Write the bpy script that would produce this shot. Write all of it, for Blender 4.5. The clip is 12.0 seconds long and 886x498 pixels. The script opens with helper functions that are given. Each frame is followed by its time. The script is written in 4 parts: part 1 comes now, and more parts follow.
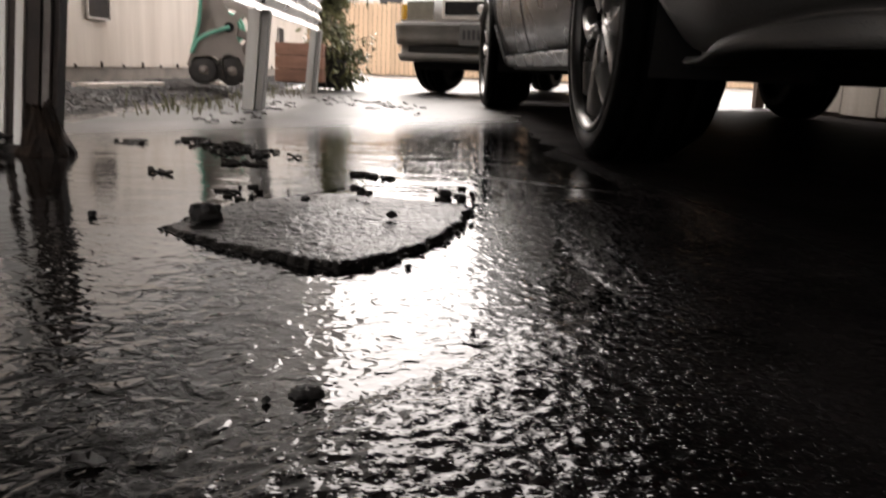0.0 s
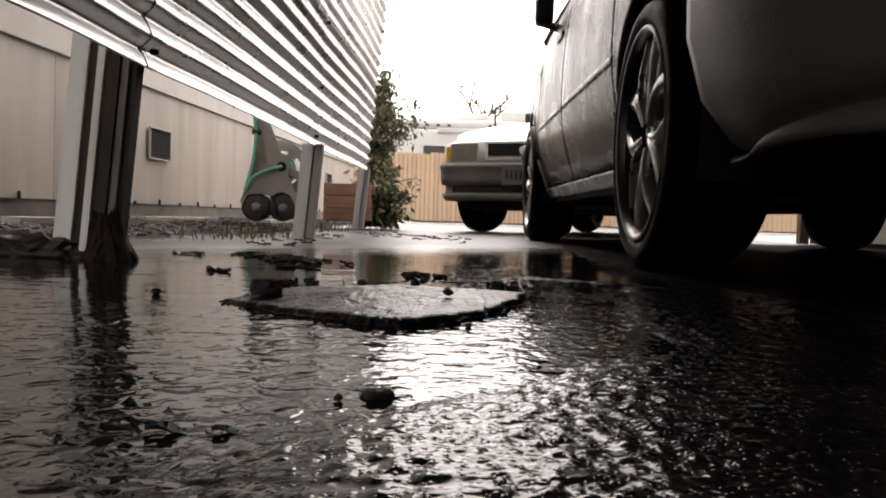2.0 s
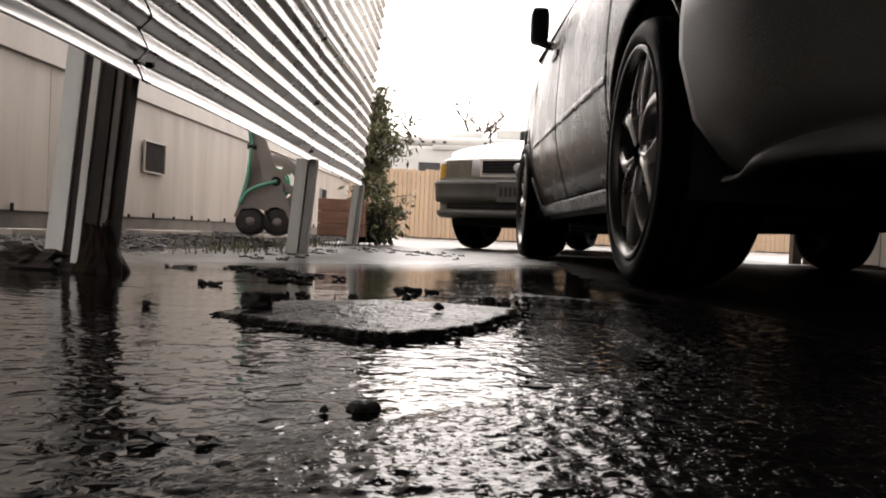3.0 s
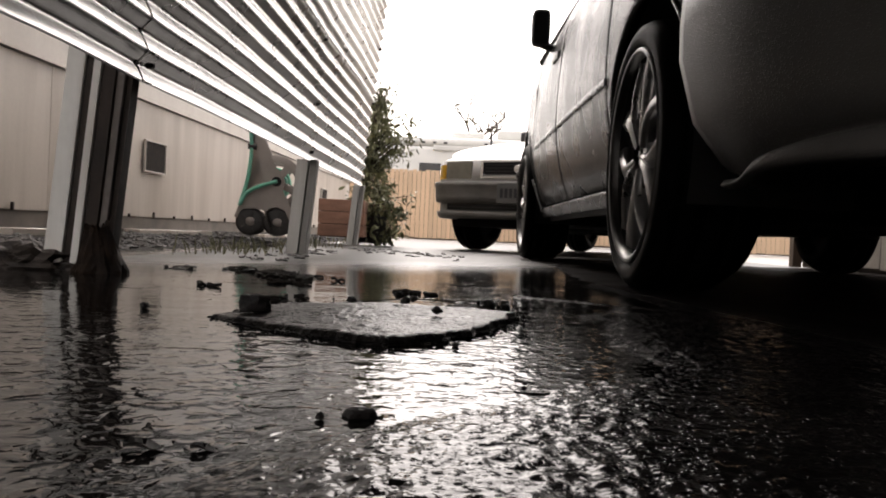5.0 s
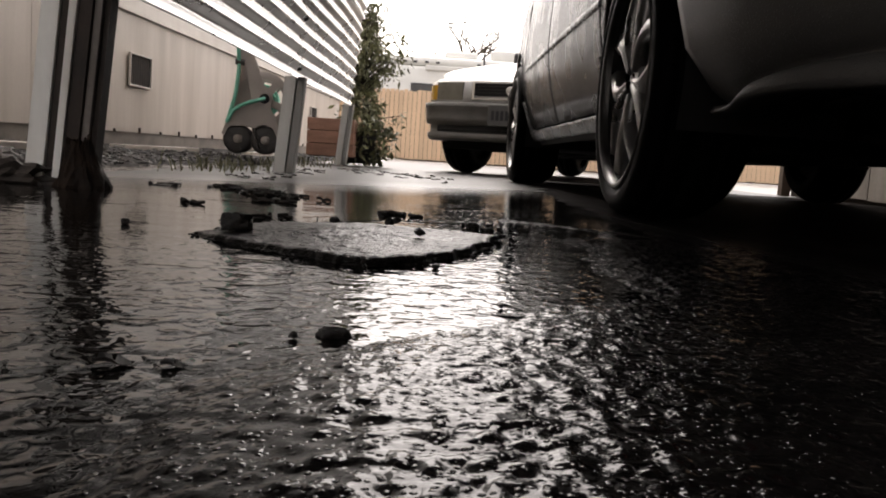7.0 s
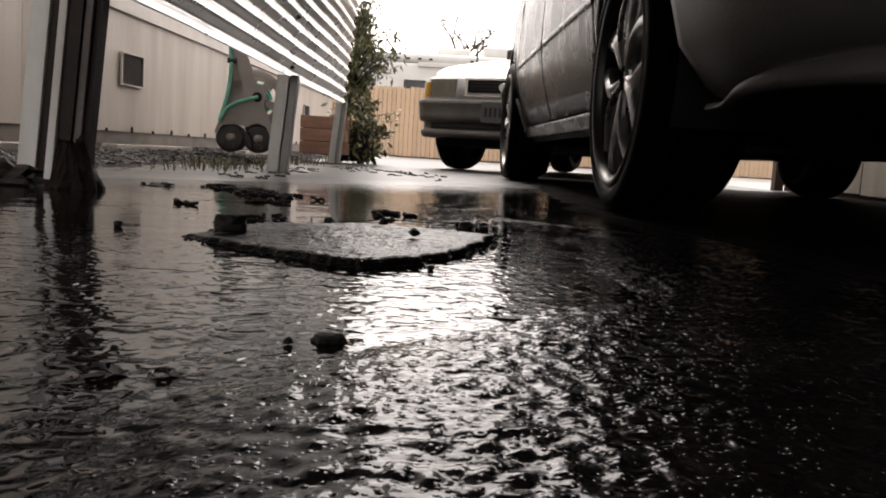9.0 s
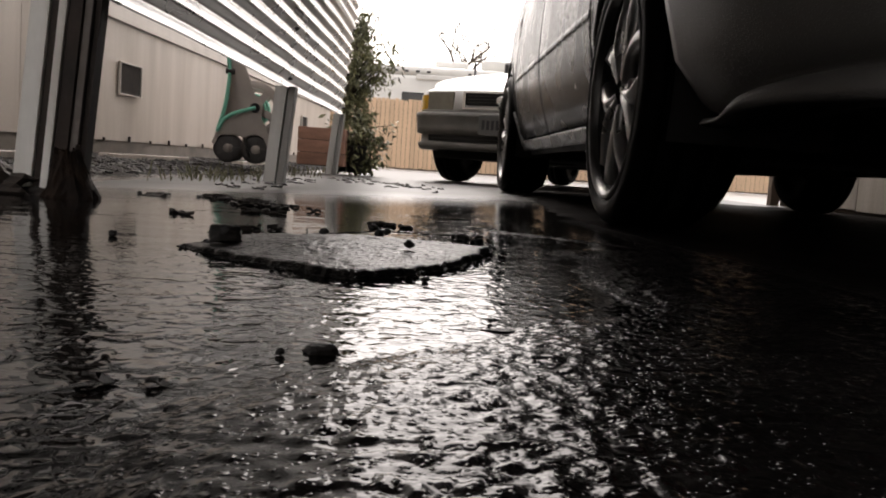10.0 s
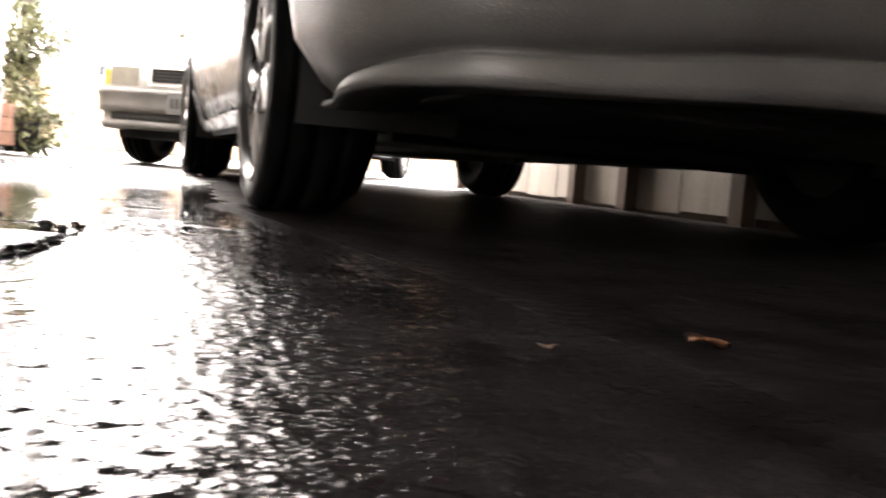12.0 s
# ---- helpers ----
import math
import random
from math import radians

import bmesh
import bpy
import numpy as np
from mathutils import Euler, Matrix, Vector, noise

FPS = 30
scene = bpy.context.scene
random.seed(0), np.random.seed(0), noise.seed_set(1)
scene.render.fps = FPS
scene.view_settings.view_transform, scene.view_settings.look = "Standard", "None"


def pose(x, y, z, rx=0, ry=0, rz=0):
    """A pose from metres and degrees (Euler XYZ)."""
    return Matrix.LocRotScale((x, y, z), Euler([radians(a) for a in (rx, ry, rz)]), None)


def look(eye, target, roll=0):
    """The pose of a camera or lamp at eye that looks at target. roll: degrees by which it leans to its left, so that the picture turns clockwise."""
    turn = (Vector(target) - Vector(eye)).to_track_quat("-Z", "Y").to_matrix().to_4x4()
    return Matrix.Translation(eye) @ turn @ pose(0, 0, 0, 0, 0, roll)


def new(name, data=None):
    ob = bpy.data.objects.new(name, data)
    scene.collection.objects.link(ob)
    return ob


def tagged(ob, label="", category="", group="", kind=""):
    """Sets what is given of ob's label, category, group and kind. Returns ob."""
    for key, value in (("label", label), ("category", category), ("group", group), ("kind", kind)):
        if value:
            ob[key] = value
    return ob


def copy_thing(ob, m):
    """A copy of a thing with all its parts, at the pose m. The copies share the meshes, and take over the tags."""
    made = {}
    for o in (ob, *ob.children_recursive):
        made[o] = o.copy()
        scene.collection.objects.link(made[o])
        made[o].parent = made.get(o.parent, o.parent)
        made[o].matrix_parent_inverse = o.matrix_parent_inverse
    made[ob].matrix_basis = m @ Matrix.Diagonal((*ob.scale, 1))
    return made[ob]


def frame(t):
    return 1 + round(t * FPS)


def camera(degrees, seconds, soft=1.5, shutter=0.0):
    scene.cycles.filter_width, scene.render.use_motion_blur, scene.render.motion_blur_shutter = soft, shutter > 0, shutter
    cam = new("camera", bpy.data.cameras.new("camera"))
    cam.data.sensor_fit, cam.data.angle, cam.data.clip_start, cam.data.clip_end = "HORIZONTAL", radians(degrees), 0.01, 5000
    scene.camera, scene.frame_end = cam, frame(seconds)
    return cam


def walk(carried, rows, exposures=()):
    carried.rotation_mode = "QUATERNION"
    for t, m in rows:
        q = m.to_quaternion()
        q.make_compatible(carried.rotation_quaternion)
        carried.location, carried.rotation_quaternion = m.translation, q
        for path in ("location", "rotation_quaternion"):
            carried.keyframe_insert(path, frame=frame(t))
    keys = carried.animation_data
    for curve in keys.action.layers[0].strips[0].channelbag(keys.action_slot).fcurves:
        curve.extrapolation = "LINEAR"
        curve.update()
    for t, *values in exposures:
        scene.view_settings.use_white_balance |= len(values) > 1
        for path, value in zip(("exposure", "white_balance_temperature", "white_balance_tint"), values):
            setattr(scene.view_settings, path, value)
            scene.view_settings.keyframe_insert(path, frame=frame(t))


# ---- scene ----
cam = camera(55.1, 12.0, 1.9, 0.5)
EXPOSURES = [(0.0, 0.80), (0.6, 0.55), (1.0, 0.36), (1.5, 0.40), (2.0, 0.22), (6.0, 0.18), (7.0, 0.12), (9.5, 0.12), (10.0, 0.02), (10.5, -0.06), (11.0, 0.0), (11.5, 1.15), (12.0, 3.2)]
PATH = [
    (0, (0.139, 0.006, 0.193), (0.126, 1.963, -0.22), 2.2),
    (0.5, (0.134, -0.001, 0.164), (0.056, 1.983, -0.069), 1.9),
    (1, (0.131, 0.0, 0.127), (0.093, 1.997, 0.021), 2.2),
    (1.5, (0.132, -0.003, 0.118), (0.042, 1.991, -0.011), 1.6),
    (2, (0.124, -0.012, 0.107), (0.001, 1.983, 0.034), 1.8),
    (2.5, (0.126, -0.014, 0.104), (0.017, 1.983, 0.057), 2.0),
    (3, (0.128, -0.013, 0.105), (0.017, 1.983, 0.072), 2.4),
    (5, (0.13, -0.013, 0.109), (0.018, 1.983, 0.077), 2.7),
    (5.5, (0.132, -0.013, 0.106), (0.027, 1.983, 0.038), 3.1),
    (6, (0.131, -0.013, 0.106), (0.032, 1.982, 0.003), 3.6),
    (6.5, (0.135, -0.011, 0.108), (0.048, 1.981, -0.051), 3.8),
    (7, (0.138, -0.008, 0.109), (0.061, 1.979, -0.104), 3.9),
    (9, (0.137, -0.005, 0.113), (0.074, 1.982, -0.107), 3.5),
    (9.5, (0.136, -0.007, 0.114), (0.065, 1.982, -0.087), 3.7),
    (10, (0.139, -0.005, 0.113), (0.082, 1.985, -0.078), 4.0),
    (10.5, (0.157, 0.0, 0.114), (0.164, 1.991, -0.072), 4.3),
    (11, (0.201, 0.004, 0.12), (0.375, 1.99, -0.048), 4.8),
    (11.5, (0.253, 0.001, 0.125), (0.635, 1.958, -0.033), 5.1),
    (12, (0.313, 0.021, 0.123), (0.899, 1.925, -0.058), 4.6),
]
walk(cam, [(t, look(eye, target, roll)) for t, eye, target, roll in PATH], EXPOSURES)

# ---------------- world and light ----------------
world = bpy.data.worlds.new("overcast")
scene.world = world
world.use_nodes = True
wn, wl = world.node_tree.nodes, world.node_tree.links
sky = wn.new("ShaderNodeTexSky")
sky.sky_type, sky.sun_disc = "NISHITA", False
sky.sun_elevation, sky.sun_rotation = radians(50), radians(-12)
sky.air_density, sky.dust_density, sky.ozone_density = 1.0, 4.0, 1.0
grey = wn.new("ShaderNodeHueSaturation")
grey.inputs["Saturation"].default_value = 0.14
wl.new(sky.outputs[0], grey.inputs["Color"])
warm = wn.new("ShaderNodeMix")
warm.data_type, warm.blend_type = "RGBA", "MULTIPLY"
warm.inputs[0].default_value = 1.0
warm.inputs[7].default_value = (1.0, 0.918, 0.872, 1)
wl.new(grey.outputs[0], warm.inputs[6])
wl.new(warm.outputs[2], wn["Background"].inputs[0])
wn["Background"].inputs[1].default_value = 0.47

sun = new("sun", bpy.data.lights.new("sun", "SUN"))
sun.data.energy, sun.data.angle, sun.data.color = 0.9, radians(40), (1.0, 0.96, 0.9)
sun.matrix_world = look((-1.6, 7.5, 10), (0, 0, 0))


# ---------------- materials ----------------
def material(name, colour, rough=0.5, metal=0.0, vary=0.15, scale=6.0, fine=80.0, bump=0.0, spread=0.1, second=None, streak=None, coat=0.0, ior=1.5, island=0.0):
    """A surface with broad stains, fine grain, uneven gloss and relief. second: the stains' colour; streak: stretch of the stains along z."""
    m = bpy.data.materials.new(name)
    m.use_nodes = True
    n, l = m.node_tree.nodes, m.node_tree.links
    b = n["Principled BSDF"]
    co = n.new("ShaderNodeTexCoord")
    mp = n.new("ShaderNodeMapping")
    l.new(co.outputs["Object"], mp.inputs[0])
    if streak:
        mp.inputs["Scale"].default_value = streak
    broad = n.new("ShaderNodeTexNoise")
    broad.inputs["Scale"].default_value, broad.inputs["Detail"].default_value = scale, 5
    l.new(mp.outputs[0], broad.inputs[0])
    grain = n.new("ShaderNodeTexNoise")
    grain.inputs["Scale"].default_value, grain.inputs["Detail"].default_value = fine, 3
    l.new(co.outputs["Object"], grain.inputs[0])
    dark = second or tuple(c * (1 - 2.2 * vary) for c in colour)
    ramp = n.new("ShaderNodeValToRGB")
    ramp.color_ramp.elements[0].position, ramp.color_ramp.elements[1].position = 0.32, 0.62
    ramp.color_ramp.elements[0].color, ramp.color_ramp.elements[1].color = (*dark, 1), (*colour, 1)
    l.new(broad.outputs[0], ramp.inputs[0])
    hue = n.new("ShaderNodeHueSaturation")
    l.new(ramp.outputs[0], hue.inputs["Color"])
    mr = n.new("ShaderNodeMapRange")
    mr.inputs["To Min"].default_value, mr.inputs["To Max"].default_value = 1 - 1.2 * vary, 1 + 1.2 * vary
    l.new(grain.outputs[0], mr.inputs[0])
    if island:
        info = n.new("ShaderNodeObjectInfo")
        r2 = n.new("ShaderNodeMapRange")
        r2.inputs["To Min"].default_value, r2.inputs["To Max"].default_value = 1 - island, 1 + island
        l.new(info.outputs["Random"], r2.inputs[0])
        mul = n.new("ShaderNodeMath")
        mul.operation = "MULTIPLY"
        l.new(mr.outputs[0], mul.inputs[0]), l.new(r2.outputs[0], mul.inputs[1])
        l.new(mul.outputs[0], hue.inputs["Value"])
    else:
        l.new(mr.outputs[0], hue.inputs["Value"])
    l.new(hue.outputs[0], b.inputs["Base Color"])
    rr = n.new("ShaderNodeMapRange")
    rr.inputs["To Min"].default_value, rr.inputs["To Max"].default_value = max(0.02, rough - spread), min(1, rough + spread)
    l.new(broad.outputs[0], rr.inputs[0])
    l.new(rr.outputs[0], b.inputs["Roughness"])
    b.inputs["Metallic"].default_value, b.inputs["IOR"].default_value, b.inputs["Coat Weight"].default_value = metal, ior, coat
    b.inputs["Coat Roughness"].default_value = 0.06
    if bump:
        bp = n.new("ShaderNodeBump")
        bp.inputs["Strength"].default_value, bp.inputs["Distance"].default_value = 0.7, bump
        l.new(grain.outputs[0], bp.inputs["Height"])
        l.new(bp.outputs[0], b.inputs["Normal"])
    return m


def wet_paint(name, colour, metal=0.5, bead=0.0011, rough=0.40, size=240, ior=1.34):
    """Car paint with beads of rain."""
    m = material(name, colour, rough, metal, 0.14, 4.0, 900, 0, 0.12, coat=0.02, ior=ior)
    n, l = m.node_tree.nodes, m.node_tree.links
    co = n.new("ShaderNodeTexCoord")
    v = n.new("ShaderNodeTexVoronoi")
    v.inputs["Scale"].default_value = size
    l.new(co.outputs["Object"], v.inputs[0])
    r = n.new("ShaderNodeMapRange")
    r.inputs["From Min"].default_value, r.inputs["From Max"].default_value = 0.1, 0.42
    r.inputs["To Min"].default_value, r.inputs["To Max"].default_value = 1, 0
    l.new(v.outputs[0], r.inputs[0])
    bp = n.new("ShaderNodeBump")
    bp.inputs["Strength"].default_value, bp.inputs["Distance"].default_value = 0.8, bead
    l.new(r.outputs[0], bp.inputs["Height"])
    l.new(bp.outputs[0], n["Principled BSDF"].inputs["Normal"])
    return m


def relief(m, *layers):
    """Adds bumps of several sizes: (scale, distance, kind, stretch). n: even noise; v: grains; s: scattered grit; r: grit that thickens towards +x; f: grit that thins out; d, m: irregular humps and noise that calm down along +y."""
    n, l = m.node_tree.nodes, m.node_tree.links
    co = n.new("ShaderNodeTexCoord")
    last = None
    for scale, distance, kind, stretch in layers:
        mp = n.new("ShaderNodeMapping")
        mp.inputs["Scale"].default_value = stretch
        l.new(co.outputs["Object"], mp.inputs[0])
        ramp = {"r": (0, -0.10, 0.24, 0.15, 1.0), "f": (0, 0.34, 0.72, 1.0, 0.10), "d": (1, 0.45, 1.05, 1.0, 0.10), "m": (1, 0.40, 1.10, 1.0, 0.35)}.get(kind)
        kind = "s" if kind in "rf" else "n" if kind == "m" else kind
        t = n.new("ShaderNodeTexNoise" if kind in "nd" else "ShaderNodeTexVoronoi")
        t.inputs["Scale"].default_value = scale
        if kind in "nd":
            t.inputs["Detail"].default_value, t.inputs["Distortion"].default_value = (2.5, 0.8) if kind == "n" else (0.6, 0.25)
        l.new(mp.outputs[0], t.inputs[0])
        height = t.outputs[0]
        if kind == "d":
            hump = n.new("ShaderNodeMapRange")
            hump.interpolation_type = "SMOOTHSTEP"
            hump.inputs["From Min"].default_value, hump.inputs["From Max"].default_value = 0.50, 0.74
            l.new(height, hump.inputs[0])
            height = hump.outputs[0]
        if kind == "s":
            mr, pick, chosen, both = n.new("ShaderNodeMapRange"), n.new("ShaderNodeSeparateColor"), n.new("ShaderNodeMapRange"), n.new("ShaderNodeMath")
            mr.interpolation_type, both.operation = "SMOOTHSTEP", "MULTIPLY"
            mr.inputs["From Min"].default_value, mr.inputs["From Max"].default_value = 0.0, 0.48
            mr.inputs["To Min"].default_value, mr.inputs["To Max"].default_value = 1.0, 0.0
            chosen.inputs["From Min"].default_value, chosen.inputs["From Max"].default_value = 0.12, 0.9
            l.new(height, mr.inputs[0]), l.new(t.outputs["Color"], pick.inputs[0]), l.new(pick.outputs[0], chosen.inputs[0])
            l.new(mr.outputs[0], both.inputs[0]), l.new(chosen.outputs[0], both.inputs[1])
            height = both.outputs[0]
        bp = n.new("ShaderNodeBump")
        bp.inputs["Strength"].default_value, bp.inputs["Distance"].default_value, bp.invert = 1.0, distance, kind == "v"
        l.new(height, bp.inputs["Height"])
        if ramp:
            sep, up = n.new("ShaderNodeSeparateXYZ"), n.new("ShaderNodeMapRange")
            up.inputs["From Min"].default_value, up.inputs["From Max"].default_value = ramp[1:3]
            up.inputs["To Min"].default_value, up.inputs["To Max"].default_value = ramp[3:]
            l.new(co.outputs["Object"], sep.inputs[0]), l.new(sep.outputs[ramp[0]], up.inputs[0])
            l.new(up.outputs[0], bp.inputs["Strength"])
        if last:
            l.new(last.outputs[0], bp.inputs["Normal"])
        last = bp
    l.new(last.outputs[0], n["Principled BSDF"].inputs["Normal"])
    return m


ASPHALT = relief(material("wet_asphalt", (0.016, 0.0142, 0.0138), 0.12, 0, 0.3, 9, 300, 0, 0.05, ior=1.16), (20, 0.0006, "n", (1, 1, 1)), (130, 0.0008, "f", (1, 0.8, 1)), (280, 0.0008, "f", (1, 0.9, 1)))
WATER = relief(material("muddy_water", (0.0075, 0.0064, 0.0057), 0.03, 0, 0.15, 3, 30, 0, 0.02, second=(0.005, 0.0043, 0.004), ior=1.31), (4, 0.002, "n", (1, 1.6, 1)), (22, 0.0012, "m", (0.8, 1.1, 1)), (40, 0.0010, "d", (0.9, 0.8, 1)), (90, 0.0005, "d", (1, 0.9, 1)), (60, 0.00010, "n", (0.6, 1.4, 1)), (75, 0.0006, "r", (1, 0.75, 1)), (160, 0.00025, "r", (1, 0.8, 1)))


def drier(m, along, d0, d1, ior0, ior1):
    """Less of a film of water on the surface farther along a direction of the plan."""
    n, l = m.node_tree.nodes, m.node_tree.links
    co, sep, film = n.new("ShaderNodeTexCoord"), n.new("ShaderNodeVectorMath"), n.new("ShaderNodeMapRange")
    sep.operation = "DOT_PRODUCT"
    sep.inputs[1].default_value = along
    film.inputs["From Min"].default_value, film.inputs["From Max"].default_value = d0, d1
    film.inputs["To Min"].default_value, film.inputs["To Max"].default_value = ior0, ior1
    l.new(co.outputs["Object"], sep.inputs[0]), l.new(sep.outputs["Value"], film.inputs[0])
    l.new(film.outputs[0], n["Principled BSDF"].inputs["IOR"])


def roughened(m, along, d0, d1, rough):
    """Smooth and glossy near by, rougher farther along a direction of the plan."""
    n, l = m.node_tree.nodes, m.node_tree.links
    co, sep, far, most = n.new("ShaderNodeTexCoord"), n.new("ShaderNodeVectorMath"), n.new("ShaderNodeMapRange"), n.new("ShaderNodeMath")
    sep.operation = "DOT_PRODUCT"
    sep.inputs[1].default_value = along
    most.operation = "MAXIMUM"
    far.inputs["From Min"].default_value, far.inputs["From Max"].default_value = d0, d1
    far.inputs["To Min"].default_value, far.inputs["To Max"].default_value = 0.0, rough
    slot = n["Principled BSDF"].inputs["Roughness"]
    l.new(co.outputs["Object"], sep.inputs[0]), l.new(sep.outputs["Value"], far.inputs[0])
    l.new(far.outputs[0], most.inputs[0]), l.new(slot.links[0].from_socket, most.inputs[1])
    l.new(most.outputs[0], slot)


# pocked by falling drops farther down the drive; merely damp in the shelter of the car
roughened(WATER, (-1.0, 0.9, 0), 1.8, 3.3, 0.42)
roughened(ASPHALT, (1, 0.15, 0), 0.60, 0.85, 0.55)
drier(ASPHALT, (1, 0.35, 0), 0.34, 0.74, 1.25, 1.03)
APRON = relief(material("wet_worn_paving", (0.16, 0.15, 0.135), 0.35, 0, 0.25, 3, 90, 0, 0.15, second=(0.10, 0.094, 0.085), ior=1.33), (60, 0.0015, "n", (1, 1, 1)))
SOIL = relief(material("wet_soil", (0.022, 0.018, 0.015), 0.85, 0, 0.3, 7, 160, 0, 0.2, ior=1.2, second=(0.010, 0.0085, 0.0075)), (40, 0.012, "n", (1, 1, 1)), (170, 0.004, "n", (1, 1, 1)))
GALV = material("galvanised_steel", (0.56, 0.55, 0.535), 0.28, 1.0, 0.1, 5, 60, 0.0004, 0.05, second=(0.42, 0.41, 0.395))
POST = material("painted_post_steel", (0.76, 0.75, 0.71), 0.45, 0.0, 0.05, 4, 50, 0.0005, 0.1, second=(0.55, 0.52, 0.47), streak=(3, 3, 0.5))
POSTGREY = material("grey_post_steel", (0.36, 0.35, 0.33), 0.45, 0.1, 0.08, 4, 50, 0.0005, 0.1, streak=(3, 3, 0.5))
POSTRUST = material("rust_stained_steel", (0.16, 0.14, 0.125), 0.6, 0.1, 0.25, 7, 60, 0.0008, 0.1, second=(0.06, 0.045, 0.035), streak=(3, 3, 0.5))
# rust brown, also used for the shade in the post slots
POSTDARK = material("rust_and_shade_steel", (0.040, 0.029, 0.023), 0.75, 0.2, 0.3, 9, 90, 0.001, 0.15)
SIDING = material("skirting_paint", (0.63, 0.555, 0.48), 0.45, 0, 0.05, 2.5, 60, 0.0004, 0.1, second=(0.50, 0.43, 0.36), streak=(3.0, 3.0, 0.35))
HOUSE = material("house_siding_paint", (0.70, 0.64, 0.575), 0.45, 0, 0.05, 2, 50, 0.0004, 0.1, second=(0.58, 0.52, 0.46), streak=(2, 2, 0.4))
CONC = material("damp_concrete", (0.26, 0.22, 0.185), 0.6, 0, 0.2, 6, 120, 0.001, 0.15)
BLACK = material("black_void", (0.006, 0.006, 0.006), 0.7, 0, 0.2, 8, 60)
RUBBER = material("wet_rubber", (0.0035, 0.0035, 0.0036), 0.48, 0, 0.25, 14, 420, 0.0012, 0.2, ior=1.09)
ALLOY = material("wheel_alloy", (0.36, 0.35, 0.34), 0.30, 0.75, 0.12, 14, 120, 0, 0.1)
RIMDARK = material("dark_rim", (0.085, 0.083, 0.08), 0.34, 0.8, 0.15, 14, 120, 0, 0.1)
# body silver darkened for the shade beside screen and house; bumper silver stays lighter
SILVERSHADE = wet_paint("shaded_silver_paint", (0.046, 0.0445, 0.0425), 0.12, 0.0034, 0.27, 150, 1.14)
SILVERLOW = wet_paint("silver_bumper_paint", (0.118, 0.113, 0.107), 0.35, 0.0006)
GREYPAINT = wet_paint("grey_bumper_paint", (0.26, 0.253, 0.24), 0.1)
WHITE = wet_paint("pale_silver_paint", (0.74, 0.73, 0.71), 0.15)
TRIM = material("dark_trim_plastic", (0.03, 0.03, 0.031), 0.5, 0, 0.15, 10, 200, 0.0003)
# blacker than a dirty underside: shade under the car put into the colour
UNDER = material("shaded_underbody", (0.005, 0.0048, 0.0046), 0.8, 0, 0.35, 7, 70, 0.002)
CHROME = material("chrome", (0.7, 0.7, 0.7), 0.15, 1, 0.06, 8, 80)
CARGLASS = material("tinted_glass", (0.02, 0.022, 0.022), 0.05, 0, 0.1, 4, 40, 0, 0.03)
LAMPGLASS = material("headlamp_lens", (0.22, 0.21, 0.17), 0.1, 0.1, 0.12, 8, 40, 0.0003, 0.05)
AMBER = material("amber_lens", (0.85, 0.48, 0.06), 0.2, 0, 0.12, 12, 60)
REDLENS = material("red_lens", (0.4, 0.02, 0.02), 0.15, 0, 0.1, 12, 60)
PLATE = material("number_plate", (0.13, 0.13, 0.125), 0.4, 0, 0.06, 10, 80)
BAR = material("plate_print", (0.035, 0.035, 0.04), 0.5, 0, 0.1, 10, 80)
FENCEWOOD = material("fence_boards", (0.72, 0.51, 0.33), 0.6, 0, 0.12, 3, 50, 0.001, 0.1, second=(0.64, 0.45, 0.295), streak=(4, 4, 0.4), island=0.08)
GREYWOOD = material("weathered_boards", (0.27, 0.235, 0.20), 0.6, 0, 0.14, 3, 50, 0.001, 0.1, streak=(4, 4, 0.4), island=0.1)
DARKWOOD = material("dark_post_wood", (0.09, 0.06, 0.04), 0.6, 0, 0.2, 5, 60, 0.001)
REDWOOD = material("red_brown_boards", (0.38, 0.20, 0.135), 0.55, 0, 0.18, 4, 60, 0.001, 0.1, streak=(1, 1, 5), island=0.12)
REEL = material("taupe_plastic", (0.42, 0.37, 0.33), 0.42, 0, 0.07, 6, 120, 0.0003)
REELDARK = material("dark_reel_plastic", (0.05, 0.045, 0.042), 0.5, 0, 0.15, 8, 120)
HOSE = material("green_hose", (0.22, 0.62, 0.46), 0.32, 0, 0.1, 20, 150)
LEAF = material("wet_leaves", (0.23, 0.235, 0.115), 0.4, 0, 0.3, 6, 60, 0, 0.12, second=(0.085, 0.085, 0.045))
BARK = material("bark", (0.10, 0.075, 0.055), 0.7, 0, 0.3, 12, 90, 0.003)
VENTMESH = material("vent_mesh", (0.035, 0.024, 0.017), 0.9, 0, 0.3, 30, 200)
GRASS = material("grass", (0.13, 0.13, 0.055), 0.45, 0, 0.3, 9, 60, second=(0.10, 0.09, 0.04))
LITTER = material("sodden_litter", (0.024, 0.018, 0.013), 0.7, 0, 0.4, 20, 150, 0.001, 0.15)
MUD = material("wet_mud", (0.032, 0.023, 0.017), 0.7, 0, 0.4, 30, 240, 0.004, 0.2, second=(0.016, 0.013, 0.011))
BOOTMUD = material("black_boot_mud", (0.012, 0.009, 0.0075), 0.75, 0, 0.4, 25, 200, 0.003, 0.15, second=(0.024, 0.015, 0.010), ior=1.2)
STONE = material("wet_asphalt_lump", (0.014, 0.012, 0.011), 0.66, 0, 0.35, 40, 300, 0.003, 0.15)
DEADLEAF = material("dead_leaf", (0.24, 0.115, 0.06), 0.4, 0, 0.25, 40, 200, 0.0006)
